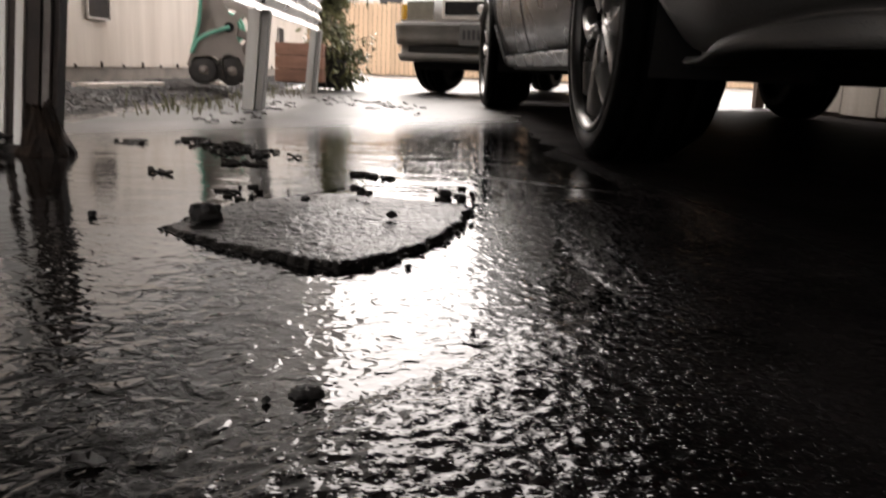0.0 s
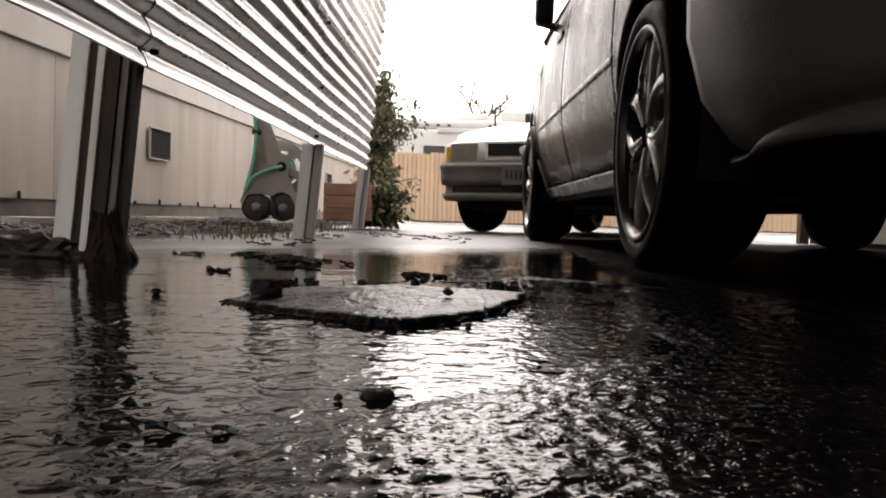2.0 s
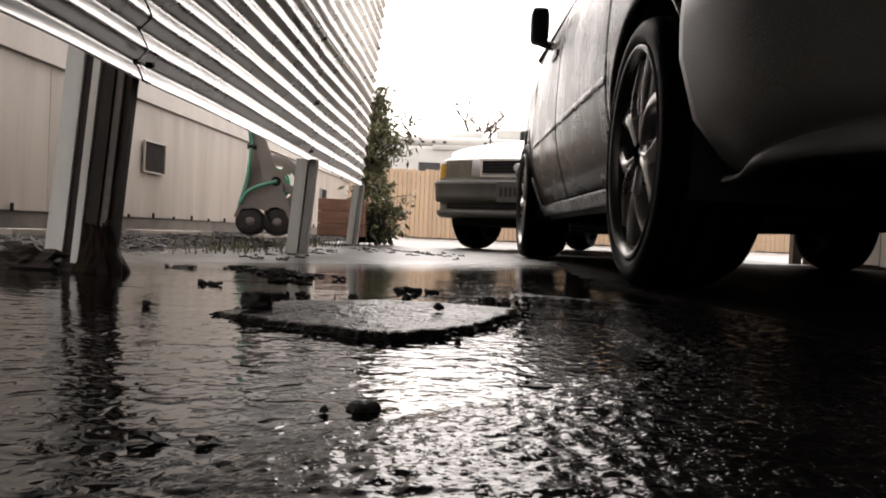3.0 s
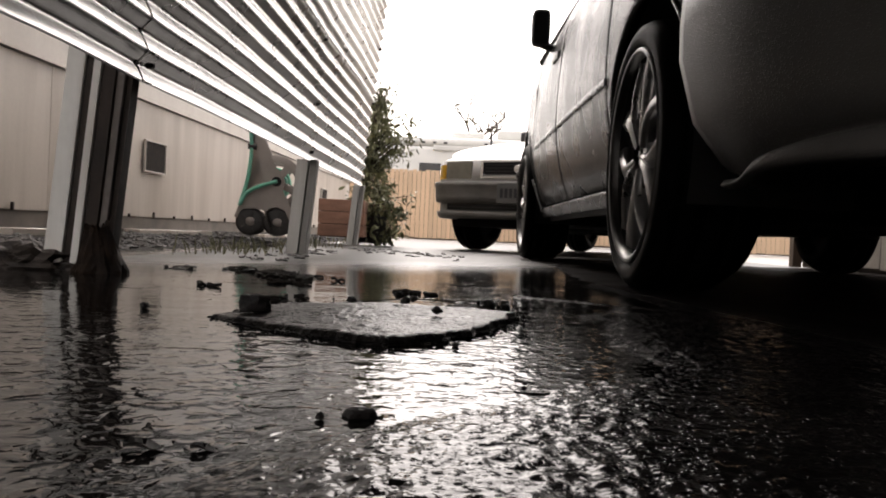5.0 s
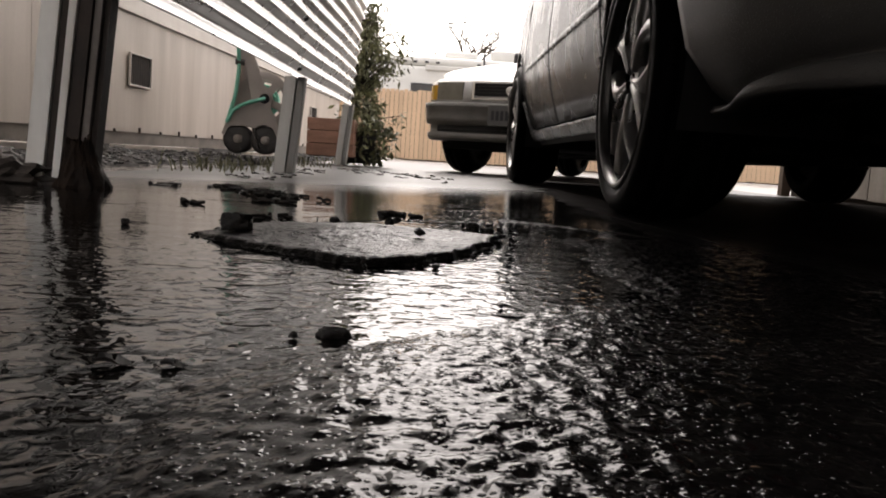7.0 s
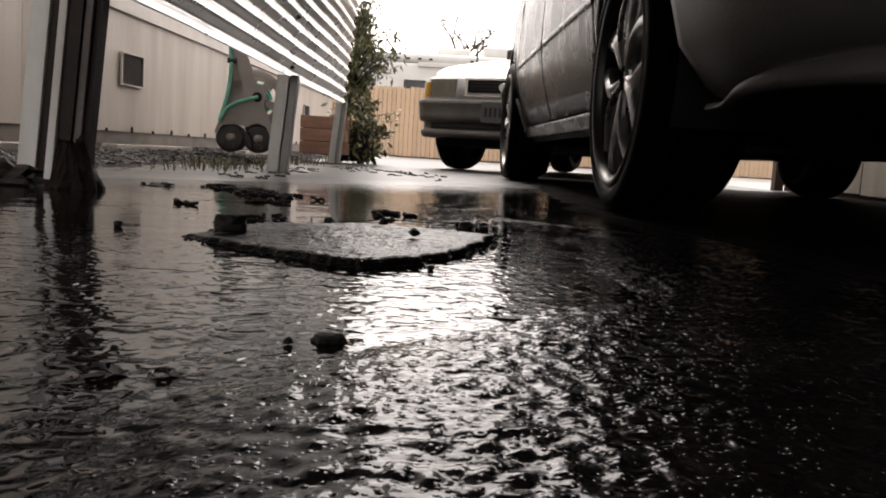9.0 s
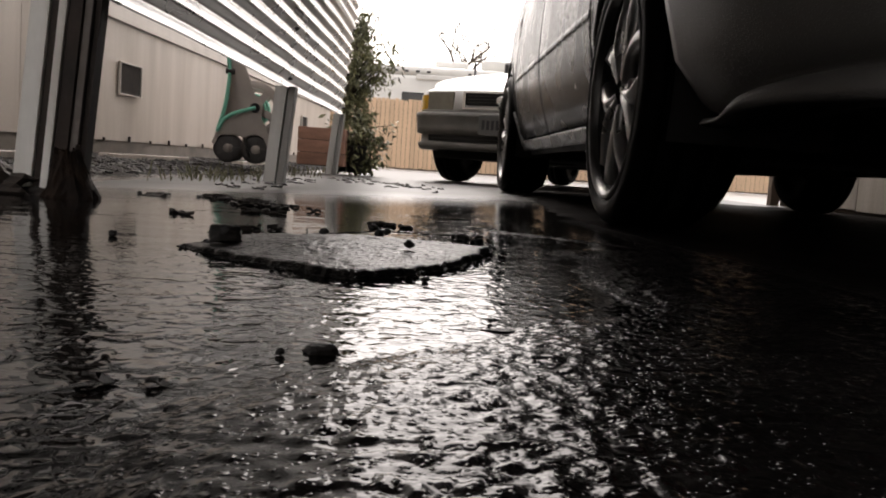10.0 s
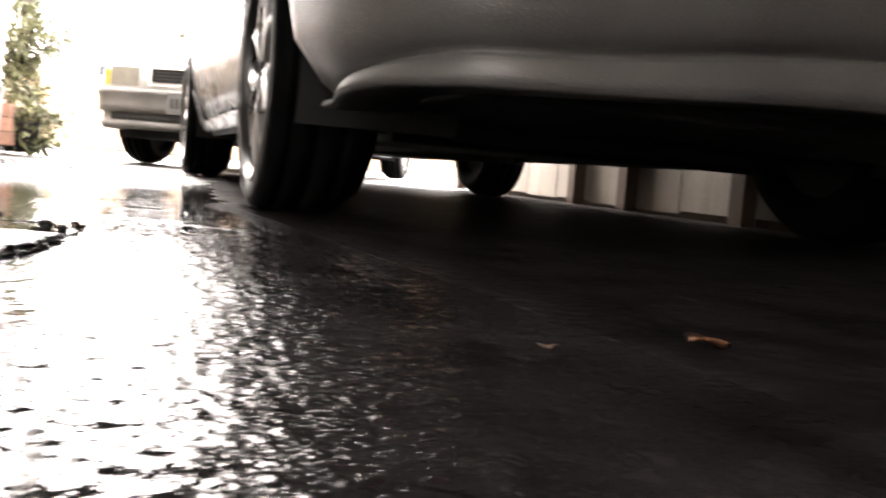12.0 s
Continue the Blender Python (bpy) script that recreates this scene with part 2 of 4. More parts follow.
RVSKIN = material("motorhome_fibreglass", (0.80, 0.79, 0.75), 0.35, 0, 0.05, 1.5, 30, 0, 0.1)
RVDARK = material("motorhome_window", (0.05, 0.05, 0.05), 0.12, 0, 0.1, 3, 30)


# ---------------- mesh helpers ----------------
def link(name, bm, mat, parent=None, smooth=False):
    me = bpy.data.meshes.new(name)
    bmesh.ops.recalc_face_normals(bm, faces=bm.faces)
    bm.to_mesh(me)
    bm.free()
    for p in me.polygons:
        p.use_smooth = smooth
    me.materials.append(mat)
    ob = new(name, me)
    if parent:
        ob.parent = parent
    return ob


def part(name, bm, mat, parent, label="", smooth=False):
    return tagged(link(name, bm, mat, parent, smooth), label)


def thing(name, label, category, m=None, group="", kind=""):
    ob = tagged(new(name), label, category, group, kind)
    ob.matrix_world = m or Matrix()
    return ob


def box(x0, x1, y0, y1, z0, z1, bev=0.0, m=None, bm=None):
    bm2 = bmesh.new()
    bmesh.ops.create_cube(bm2, size=1, matrix=Matrix.LocRotScale(((x0 + x1) / 2, (y0 + y1) / 2, (z0 + z1) / 2), None, (x1 - x0, y1 - y0, z1 - z0)))
    if bev:
        bmesh.ops.bevel(bm2, geom=bm2.edges[:], offset=bev, segments=2, affect="EDGES", profile=0.6)
    if m:
        bmesh.ops.transform(bm2, matrix=m, verts=bm2.verts)
    return merge(bm, bm2)


def merge(bm, bm2):
    if bm is None:
        return bm2
    me = bpy.data.meshes.new("tmp")
    bm2.to_mesh(me)
    bm2.free()
    bm.from_mesh(me)
    bpy.data.meshes.remove(me)
    return bm


def grid(rows, closed=False, wrap=False, bm=None):
    """A skin over rows of points; closed joins each row's ends, wrap the last row to the first."""
    bm = bm or bmesh.new()
    vs = [[bm.verts.new(p) for p in r] for r in rows]
    a, b = len(vs), len(vs[0])
    for i in range(a if wrap else a - 1):
        for j in range(b if closed else b - 1):
            q = (vs[i][j], vs[i][(j + 1) % b], vs[(i + 1) % a][(j + 1) % b], vs[(i + 1) % a][j])
            bm.faces.new(q)
    return bm


def tube(points, radius, sides=8, bm=None, taper=None):
    """A round rod along points."""
    pts = [Vector(p) for p in points]
    rows = []
    up = Vector((0.13, 0.31, 0.94))
    for i, p in enumerate(pts):
        d = (pts[min(i + 1, len(pts) - 1)] - pts[max(i - 1, 0)]).normalized()
        a = d.cross(up if abs(d.dot(up)) < 0.95 else Vector((1, 0, 0))).normalized()
        b = d.cross(a)
        r = radius * (1 if taper is None else 1 + (taper - 1) * i / (len(pts) - 1))
        rows.append([p + r * (math.cos(t) * a + math.sin(t) * b) for t in [2 * math.pi * k / sides for k in range(sides)]])
    bm = grid(rows, closed=True, bm=bm)
    bm.verts.ensure_lookup_table()
    n = len(bm.verts)
    bm.faces.new(bm.verts[n - sides:n])
    bm.faces.new(bm.verts[n - sides * len(rows):n - sides * (len(rows) - 1)])
    return bm


def flowing(points, n=6):
    """A smooth line through points."""
    v = [Vector(p) for p in points]
    out = []
    for k in range(len(v) - 1):
        a, b, c, d = v[max(k - 1, 0)], v[k], v[k + 1], v[min(k + 2, len(v) - 1)]
        for i in range(n):
            f = i / n
            out.append(0.5 * (2 * b + (c - a) * f + (2 * a - 5 * b + 4 * c - d) * f * f + (3 * b - a - 3 * c + d) * f ** 3))
    return out + [v[-1]]


def lathe(profile, steps=40, axis="x", bm=None, centre=(0, 0, 0)):
    """Turns (along, radius) pairs about an axis."""
    rows = []
    c = Vector(centre)
    for k in range(steps):
        t = 2 * math.pi * k / steps
        if axis == "x":
            rows.append([c + Vector((a, r * math.cos(t), r * math.sin(t))) for a, r in profile])
        else:
            rows.append([c + Vector((r * math.cos(t), r * math.sin(t), a)) for a, r in profile])
    return grid(rows, wrap=True, bm=bm)


def thicken(ob, t, offset=-1):
    s = ob.modifiers.new("thickness", "SOLIDIFY")
    s.thickness, s.offset = t, offset
    return ob


def smooth01(a, b, v):
    t = min(1, max(0, (v - a) / (b - a)))
    return t * t * (3 - 2 * t)


# ---------------- ground and water ----------------
def bank(x, y):
    """Height of the raised earth strip beside the house."""
    edge = -0.80 - 0.035 * (y - 1.7) + 0.07 * noise.noise((y * 1.3, 0.3, 2.0))
    return 0.060 * smooth01(0.0, 0.75, edge - x)


def ground_height(x, y):
    h = bank(x, y)
    n1 = noise.noise((x * 1.7, y * 1.1, 0.0))
    n2 = noise.noise((x * 7, y * 5, 3.0))
    h += -0.010 + 0.002 * n1 + 0.001 * n2
    if y < 9:
        right = smooth01(0.05, 0.29, x + 0.17 * smooth01(0.60, 0.34, y) - 0.12 * smooth01(0.50, 0.80, y) + 0.05 * n2 + 0.05 * n1 - 0.10 * smooth01(1.6, 2.4, y))
        hollow = smooth01(1.28, 1.46, y + 0.05 * n2) * smooth01(1.95, 1.70, y + 0.1 * n2) * smooth01(0.48, 0.36, x)
        h += 0.0150 * right * smooth01(9, 4, y) * (1 - hollow)
        ridge = math.exp(-((y - 1.60 + 0.6 * (x - 0.17) - 0.03 * n2) / 0.035) ** 2) * smooth01(0.14, 0.19, x) * smooth01(0.46, 0.36, x)
        h += 0.0118 * ridge * (1 + 0.25 * noise.noise((x * 40, y * 40, 2.0)))
    if y < 2.6 and abs(x) < 2:
        k = 1 if y < 1.6 else (2.6 - y)
        h += k * (0.0009 * noise.noise((x * 60, y * 60, 1.0)) + 0.0018 * max(0.0, noise.noise((x * 110, y * 110, 5.0))))
        if -0.3 < x < 0.75 and y < 0.95:
            # coarse aggregate standing proud of the film of water
            grit = smooth01(0.05, 0.17, x + 0.17 * smooth01(0.60, 0.34, y)) * smooth01(0.68, 0.40, x) * smooth01(0.80, 0.48, y)
            h += grit * ((0.45 + 0.55 * smooth01(0.0, 0.13, x)) * (1 - 0.65 * smooth01(0.17, 0.33, x)) * (0.0028 * max(0.0, noise.noise((x * 105, y * 75, 9.0)) - 0.05) + 0.0011 * noise.noise((x * 170, y * 130, 4.0))))
    if x < -0.8 and y < 12:
        h += 0.012 * smooth01(-0.8, -1.2, x) * noise.noise((x * 14, y * 14, 7.0))
    return h


def spaced(*runs):
    out = []
    for a, b, n in runs:
        out += [a + (b - a) * i / n for i in range(n)]
    return out + [runs[-1][1]]


gx = spaced((-60, -6, 10), (-6, -2.2, 24), (-2.2, -0.8, 70), (-0.8, -0.25, 80), (-0.25, 0.6, 300), (0.6, 1.1, 80), (1.1, 3, 60), (3, 60, 14))
gy = spaced((-40, -1, 10), (-1, 0.1, 30), (0.1, 0.8, 240), (0.8, 1.3, 90), (1.3, 2.6, 110), (2.6, 7, 110), (7, 22, 30), (22, 120, 12))
verts = [(x, y, ground_height(x, y)) for y in gy for x in gx]
w = len(gx)
faces = [(j * w + i, j * w + i + 1, (j + 1) * w + i + 1, (j + 1) * w + i) for j in range(len(gy) - 1) for i in range(w - 1)]
me = bpy.data.meshes.new("ground")
me.from_pydata(verts, [], faces)
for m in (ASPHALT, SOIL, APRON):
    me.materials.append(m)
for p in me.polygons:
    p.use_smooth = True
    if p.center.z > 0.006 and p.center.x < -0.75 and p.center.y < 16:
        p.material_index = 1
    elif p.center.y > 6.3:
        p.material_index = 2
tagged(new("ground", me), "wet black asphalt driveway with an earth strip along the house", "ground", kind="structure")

bm = bmesh.new()
for c in ((-1.6, -6, 0), (2.36, -6, 0), (2.36, 16, 0), (-1.6, 16, 0)):
    bm.verts.new(c)
bm.faces.new(bm.verts)
tagged(link("water", bm, WATER), "shallow muddy rainwater flooding the driveway", "puddle", kind="structure")



# ---------------- corrugated screen on posts ----------------
LEANING = 0.085


def screen_x(y, z):
    return -0.62 - 0.025 * (y - 1.75) + LEANING * (z - 0.4)


screen = thing("corrugated_screen", "leaning galvanised corrugated metal screen raised on steel posts", "metal screen")
PITCH, DEPTH = 0.068, 0.0118


def wave(t):
    """Skews the corrugation: long upper slopes, short undercut ones."""
    return t / 1.2 if t < 0.6 else 0.5 + (t - 0.6) / 0.8


def sheet(y0, y1, z0, z1, out, seed):
    rng = random.Random(seed)
    bend = [rng.uniform(-1, 1) for _ in range(3)]
    rows = []
    ny, nz = max(8, int((y1 - y0) / 0.09)), int((z1 - z0) / PITCH * 12)
    for y in [y0, y0 + 0.001] + [y0 + (y1 - y0) * i / ny for i in range(1, ny)] + [y1 - 0.001, y1]:
        row = []
        for j in range(nz + 1):
            z = z0 + (z1 - z0) * j / nz
            x = screen_x(y, z) + out + DEPTH * 0.72 * math.asin(0.94 * math.cos(2 * math.pi * wave((z - 0.4) / PITCH % 1)))
            x += 0.003 * math.sin(3 * y) + 0.0025 * noise.noise((y * 3, z * 4, 0)) + 0.0008 * noise.noise((y * 9, z * 9, seed))
            row.append((x, y, z + 0.004 * noise.noise((y * 2.5, 0, 0)) + 0.0006 * bend[2] - 0.012 * (y - 1.75) / 3.6))
        rows.append(row)
    return grid(rows)


for i, (a, b) in enumerate(((-0.1, 1.76), (1.73, 3.57), (3.54, 5.37))):
    thicken(part("lower_sheet", sheet(a, b, 0.40, 0.985, 0.0022 * (i % 2), i), GALV, screen, "", True), 0.0015)
    thicken(part("upper_sheet", sheet(a, b, 0.945, 2.06, 0.009 + 0.0022 * (i % 2), i + 7), GALV, screen, "", True), 0.0015)
for y0 in (1.76, 3.57, 5.30):
    for z0 in (0.434, 0.638, 0.91, 1.25, 1.6):
        part("screw", lathe([(0.016, 0.0), (0.016, 0.005), (0.010, 0.007), (0.0, 0.007)], 8, "x", None, (screen_x(y0, z0) + 0.012, y0 - 0.03, z0)), POSTDARK, screen)


def screen_post(y, wide, foot, pieces, shift=0.0, top=1.95):
    """Steel channel post, seen face on: a pale flange, a dark strip for the shaded slot, a pale lip, a dark return."""
    base = screen_x(y, 0.4) - 0.012 - wide + shift
    lean = Matrix(((1, 0, LEANING, base - LEANING * 0.4), (0, 1, 0, 0), (0, 0, 1, 0), (0, 0, 0, 1)))
    at = 0.0
    p = None
    for nm, share, y0, mat in pieces:
        a, b = at * wide, (at + share) * wide - 0.0005
        at += share
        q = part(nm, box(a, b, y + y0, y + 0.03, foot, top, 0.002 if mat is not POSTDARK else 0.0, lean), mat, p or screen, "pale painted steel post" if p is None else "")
        p = p or q
    return p


# dark slot strips carry the shade of the recesses as colour; the channel is rusty
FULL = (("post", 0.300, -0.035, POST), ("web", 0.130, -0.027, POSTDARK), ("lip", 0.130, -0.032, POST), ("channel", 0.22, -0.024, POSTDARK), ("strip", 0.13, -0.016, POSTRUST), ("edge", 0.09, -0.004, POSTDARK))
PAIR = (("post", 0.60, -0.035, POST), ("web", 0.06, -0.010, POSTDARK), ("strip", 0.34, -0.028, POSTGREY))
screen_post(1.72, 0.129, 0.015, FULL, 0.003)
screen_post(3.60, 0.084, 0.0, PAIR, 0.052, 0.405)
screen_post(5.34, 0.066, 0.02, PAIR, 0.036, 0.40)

# the torn boot and mud at the foot of the first post
rings = []
for k, (z, rx, ry, dx) in enumerate(((-0.02, 0.070, 0.062, 0.004), (0.006, 0.066, 0.058, 0.003), (0.022, 0.056, 0.050, 0.002), (0.045, 0.047, 0.044, 0.0), (0.070, 0.040, 0.038, -0.004), (0.092, 0.033, 0.034, -0.006), (0.112, 0.026, 0.030, -0.008), (0.108, 0.018, 0.022, -0.008))):
    ring_row = []
    for i in range(34):
        a = 2 * math.pi * i / 34
        c = Vector((math.cos(a), math.sin(a), 0))
        jag = 1 + 0.22 * noise.noise((c.x * 2.2, c.y * 2.2, z * 18)) + 0.14 * noise.noise((c.x * 6, c.y * 6, z * 60 + 3))
        tear = (0.030 * noise.noise((c.x * 3.1, c.y * 3.1, 5.0)) + 0.014 * noise.noise((c.x * 8, c.y * 8, 2.0))) * smooth01(0.03, 0.1, z)
        ring_row.append((c.x * rx * jag + dx, c.y * ry * jag, z + tear))
    rings.append(ring_row)
bm = grid(rings, closed=True)
bm.faces.new([v for v in bm.verts][-34:])
boot = link("post_boot", bm, BOOTMUD, None, False)
boot.location = (-0.668, 1.68, 0.0)
boot.scale = (0.82, 0.85, 0.84)
tagged(boot, "crumpled dark metal boot packed with mud round the post foot", "post base")
bm = bmesh.new()
bmesh.ops.create_icosphere(bm, subdivisions=4, radius=1)
for v in bm.verts:
    c = v.co.copy()
    n3 = noise.noise(c * 2.4 + Vector((3, 0, 0))) * 0.5 + noise.noise(c * 6) * 0.25 + noise.noise(c * 15) * 0.14
    v.co = Vector((c.x * 0.15 * (1 + n3), c.y * 0.07 * (1 + n3), c.z * 0.042 * (1 + n3) * (1.15 + 0.5 * c.x)))
mud = link("mud", bm, MUD, None, False)
mud.location = (-0.86, 1.72, 0.005)
tagged(mud, "low heap of wet dark mud at a post foot", "mud")

# ---------------- mobile home ----------------
home = thing("mobile_home", "cream mobile home with metal skirting panels and a floor vent", "house")
WX = -1.9
BASE = 0.135
for k in range(20):
    y0 = 0.4 + k * 0.56
    rows = []
    for i in range(9):
        y = y0 + (0.556 if y0 < 3.4 else 0.5598) * i / 8
        rib = 0.003 if i in (1, 2) and y0 < 3.9 else 0.0
        rows.append([(WX + rib, y, BASE + 0.004 * noise.noise((y * 3, 0, 1))), (WX + rib, y, 0.45), (WX + rib, y, 0.798)])
    thicken(part("skirting_panel", grid(rows), SIDING, home), 0.004, 1)
for k in range(30):
    yy = 0.6 + 0.36 * k + 0.05 * math.sin(k * 7.0)
    part("skirting_peg", box(WX + 0.004, WX + 0.016, yy, yy + 0.012, BASE - 0.004, BASE + 0.022 + 0.008 * math.sin(k * 3.3), 0.002), POSTDARK, home)
part("foundation_strip", box(WX - 0.12, WX - 0.008, 0.3, 12, 0.0, 0.30), CONC, home, "damp concrete footing")
tr = part("trim", box(WX - 0.01, WX + 0.020, 0.3, 12, 0.800, 0.818, 0.003), HOUSE, home)
for k in range(9):
    part("siding_board", box(WX - 0.02, WX + 0.012, 0.3, 12, 0.8185 + 0.23 * k, 0.8185 + 0.23 * (k + 1) - 0.004, 0.004), HOUSE, home)
part("wall", box(-6.5, WX - 0.021, 0.3, 12, 0.30, 2.9), HOUSE, home)
part("roof", box(-6.8, WX + 0.25, 0.1, 12.2, 2.9, 3.02, 0.02), RVSKIN, home)
for vy, vz, vw, vh in ((4.79, 0.405, 0.30, 0.17), (9.9, 0.42, 0.30, 0.17)):
    v = part("floor_vent", box(WX + 0.006, WX + 0.013, vy, vy + vw, vz, vz + vh), VENTMESH, home, "dark louvred floor vent in a pale frame")
    b = box(WX + 0.010, WX + 0.022, vy - 0.009, vy, vz - 0.009, vz + vh + 0.009, 0.002)
    box(WX + 0.010, WX + 0.022, vy + vw, vy + vw + 0.009, vz - 0.009, vz + vh + 0.009, 0.002, None, b)
    box(WX + 0.010, WX + 0.022, vy + 0.0005, vy + vw - 0.0005, vz - 0.009, vz, 0.002, None, b)
    box(WX + 0.010, WX + 0.022, vy + 0.0005, vy + vw - 0.0005, vz + vh, vz + vh + 0.009, 0.002, None, b)
    part("vent_frame", b, HOUSE, v)
    for k in range(9):
        yy = vy + 0.02 + k * vw / 9.2
        part("louvre", box(WX + 0.0125, WX + 0.0150, yy, yy + 0.004, vz + 0.006, vz + vh - 0.006, 0.001), POSTDARK, v)


# ---------------- fences ----------------
def board_fence(name, label, x0, x1, step, z1, mat, m, rails=True, seed=1):
    f = thing(name, label, "fence", m)
    rng = random.Random(seed)
    meshes = []
    for k in range(4):
        b = box(0, step - 0.009, 0, 0.018, 0.03, z1 + rng.uniform(-0.02, 0.02), 0.002)
        me = bpy.data.meshes.new("board")
        b.to_mesh(me), b.free()
        me.materials.append(mat)
        meshes.append(me)
    for k in range(int((x1 - x0) / step)):
        o = new("board", rng.choice(meshes))
        o.parent = f
        o.location = (x0 + k * step, rng.uniform(-0.004, 0.004), rng.uniform(-0.01, 0.01))
    part("backing", box(x0, x1, 0.026, 0.034, 0.0, z1 - 0.05), DARKWOOD, f)
    if rails:
        for z in (0.35, z1 - 0.3):
            part("rail", box(x0, x1, 0.035, 0.075, z, z + 0.09), mat, f)
    return f


board_fence("board_fence", "tan upright wooden board fence across the yard's end", -9.0, 15.0, 0.106, 1.62, FENCEWOOD, pose(0, 20, 0))
side = board_fence("side_fence", "weathered pale panel fence with dark posts beside the parked car", -0.45, 9.0, 0.450, 1.8, GREYWOOD, pose(2.42, 6.0, 0, 0, 0, -90.6), True, 3)
for yy in (-2.3, -0.5, 1.3, 2.8, 3.72, 4.30, 5.94, 6.42):
    part("post", box(5.955 - yy, 6.045 - yy, -0.07, -0.006, 0, 1.85, 0.004), DARKWOOD, side, "dark fence post")

# ---------------- unseen carport over and behind the viewpoint ---
port = thing("carport", "unseen dark carport roof with an added pale back wall closing the drive", "carport")
# roof inferred from dark overhead reflections; keeps the sky off car and drive
part("roof", box(-0.64, 2.75, -1.4, 4.3, 2.13, 2.21, 0.01), POSTDARK, port)
# wall added out of view, pale so it bounces fill onto the rear bumper
part("wall", box(-0.64, 2.75, -1.55, -1.4, -0.05, 2.21, 0.01), SIDING, port)


# ---------------- cars ----------------
class Shape:
    """The outer form of a saloon; local x to its right from the left flank, y forward from the rear axle, z up."""

    def __init__(self, width=1.74, wheelbase=2.67, rear=-0.98, front=3.60, radius=0.315, sill=0.235, bumper=0.245, back=0.0, drop=0.27, belt=0.0):
        self.w, self.wb, self.rear, self.front, self.r, self.sill, self.bumper = width, wheelbase, rear, front, radius, sill, bumper
        self.cx, self.back, self.drop, self.belt = width / 2, back, drop, belt

    def plan(self, y):
        """Half width at y: full amidships, rounded off at both ends."""
        mid, half = (self.front + self.rear) / 2, (self.front - self.rear) / 2
        t = min(1.0, abs(y - mid) / half)
        return self.cx * max(0.0, 1 - t ** 9) ** 0.42 * (1 - 0.02 * t * t)

    def flank(self, y, z):
        k = 1 - 0.085 * ((z - 0.6) / 0.36) ** 2 if z < 0.6 else 1 - 0.03 * ((z - 0.6) / 0.35) ** 2
        crease = 0.006 * math.exp(-((z - 0.86) / 0.025) ** 2)
        return self.plan(y) * k + crease

    def low(self, y):
        """The lower edge of the flank, with the wheel arches."""
        z = self.sill
        for a in (0.0, self.wb):
            d = abs(y - a)
            R = self.r + 0.055
            if d < R:
                z = max(z, self.r + 0.015 + math.sqrt(R * R - d * d))
        return z

    def shoulder(self, y):
        if y > self.wb - 0.2:
            return 1.00 - self.belt - self.drop * ((y - self.wb + 0.2) / (self.front - self.wb + 0.2)) ** 1.6
        if y < 0.3:
            return 1.03 - self.belt - 0.05 * (0.3 - y)
        return 1.03 - self.belt - 0.03 * (y - 0.3) / (self.wb - 0.5)


def flank_patch(s, side, y0, y1, z0=None, z1=None, steps=None, inset=0.0, nz=12):
    rows = []
    n = steps or max(6, int((y1 - y0) / 0.03))
    for i in range(n + 1):
        y = y0 + (y1 - y0) * i / n
        a = max(s.low(y), z0 or 0)
        b = z1 or s.shoulder(y)
        if b <= a + 0.002:
            b = a + 0.002
        row = []
        for j in range(nz + 1):
            z = a + (b - a) * j / nz
            h = s.flank(y, z) - inset
            row.append((s.cx + side * h, y, z))
        rows.append(row)
    return grid(rows)


def plan_curve(s, end, inner, n=44):
    """The bumper's line in plan, from one wheel arch round the end to the other: points and outward normals."""
    y_arch = -(s.r + 0.05) if end < 0 else s.wb + s.r + 0.05
    y_end = s.rear if end < 0 else s.front
    out = []
    if end < 0:
        half = [(-0.002, y_arch), (0.010, -0.52), (0.035, -0.68), (0.085, -0.82), (0.165, -0.925), (0.30, -0.968), (0.55, -0.99), (s.cx, -1.0)]
        knots = half + [(s.w - x, y) for x, y in half[-2::-1]]
        n = (len(knots) - 1) * 5
        for i in range(n + 1):
            k, f = min(i // 5, len(knots) - 2), i / 5 - min(i // 5, len(knots) - 2)
            p = [Vector(knots[min(max(k + d, 0), len(knots) - 1)]) for d in (-1, 0, 1, 2)]
            q = 0.5 * (2 * p[1] + (p[2] - p[0]) * f + (2 * p[0] - 5 * p[1] + 4 * p[2] - p[3]) * f * f + (3 * p[1] - p[0] - 3 * p[2] + p[3]) * f ** 3)
            out.append((q.x, q.y))
    L = abs(y_end - y_arch)
    for i in range(n + 1 if end > 0 else 0):
        t = -1 + 2 * i / n
        a = t * math.pi / 2
        e = 0.42
        x = math.copysign(abs(math.sin(a)) ** e, math.sin(a))
        y = abs(math.cos(a)) ** 0.62
        out.append((s.cx + x * s.cx * 0.985, y_arch + (y_end - y_arch) * y))
    pts = []
    for i, p in enumerate(out):
        q, r = out[max(0, i - 1)], out[min(n, i + 1)]
        d = Vector((r[0] - q[0], r[1] - q[1]))
        nn = Vector((d.y, -d.x)).normalized()
        c = Vector((p[0] - s.cx, p[1] - (s.wb / 2)))
        if nn.dot(c) < 0:
            nn = -nn
        pts.append((Vector(p), nn))
    return pts


def bumper_skin(s, end, profile):
    """profile: (z, outward) pairs."""
    rows = []
    for p, n in plan_curve(s, end, 0):
        rows.append([(p.x + n.x * d, p.y + n.y * d, z) for z, d in profile])
    return grid(rows)


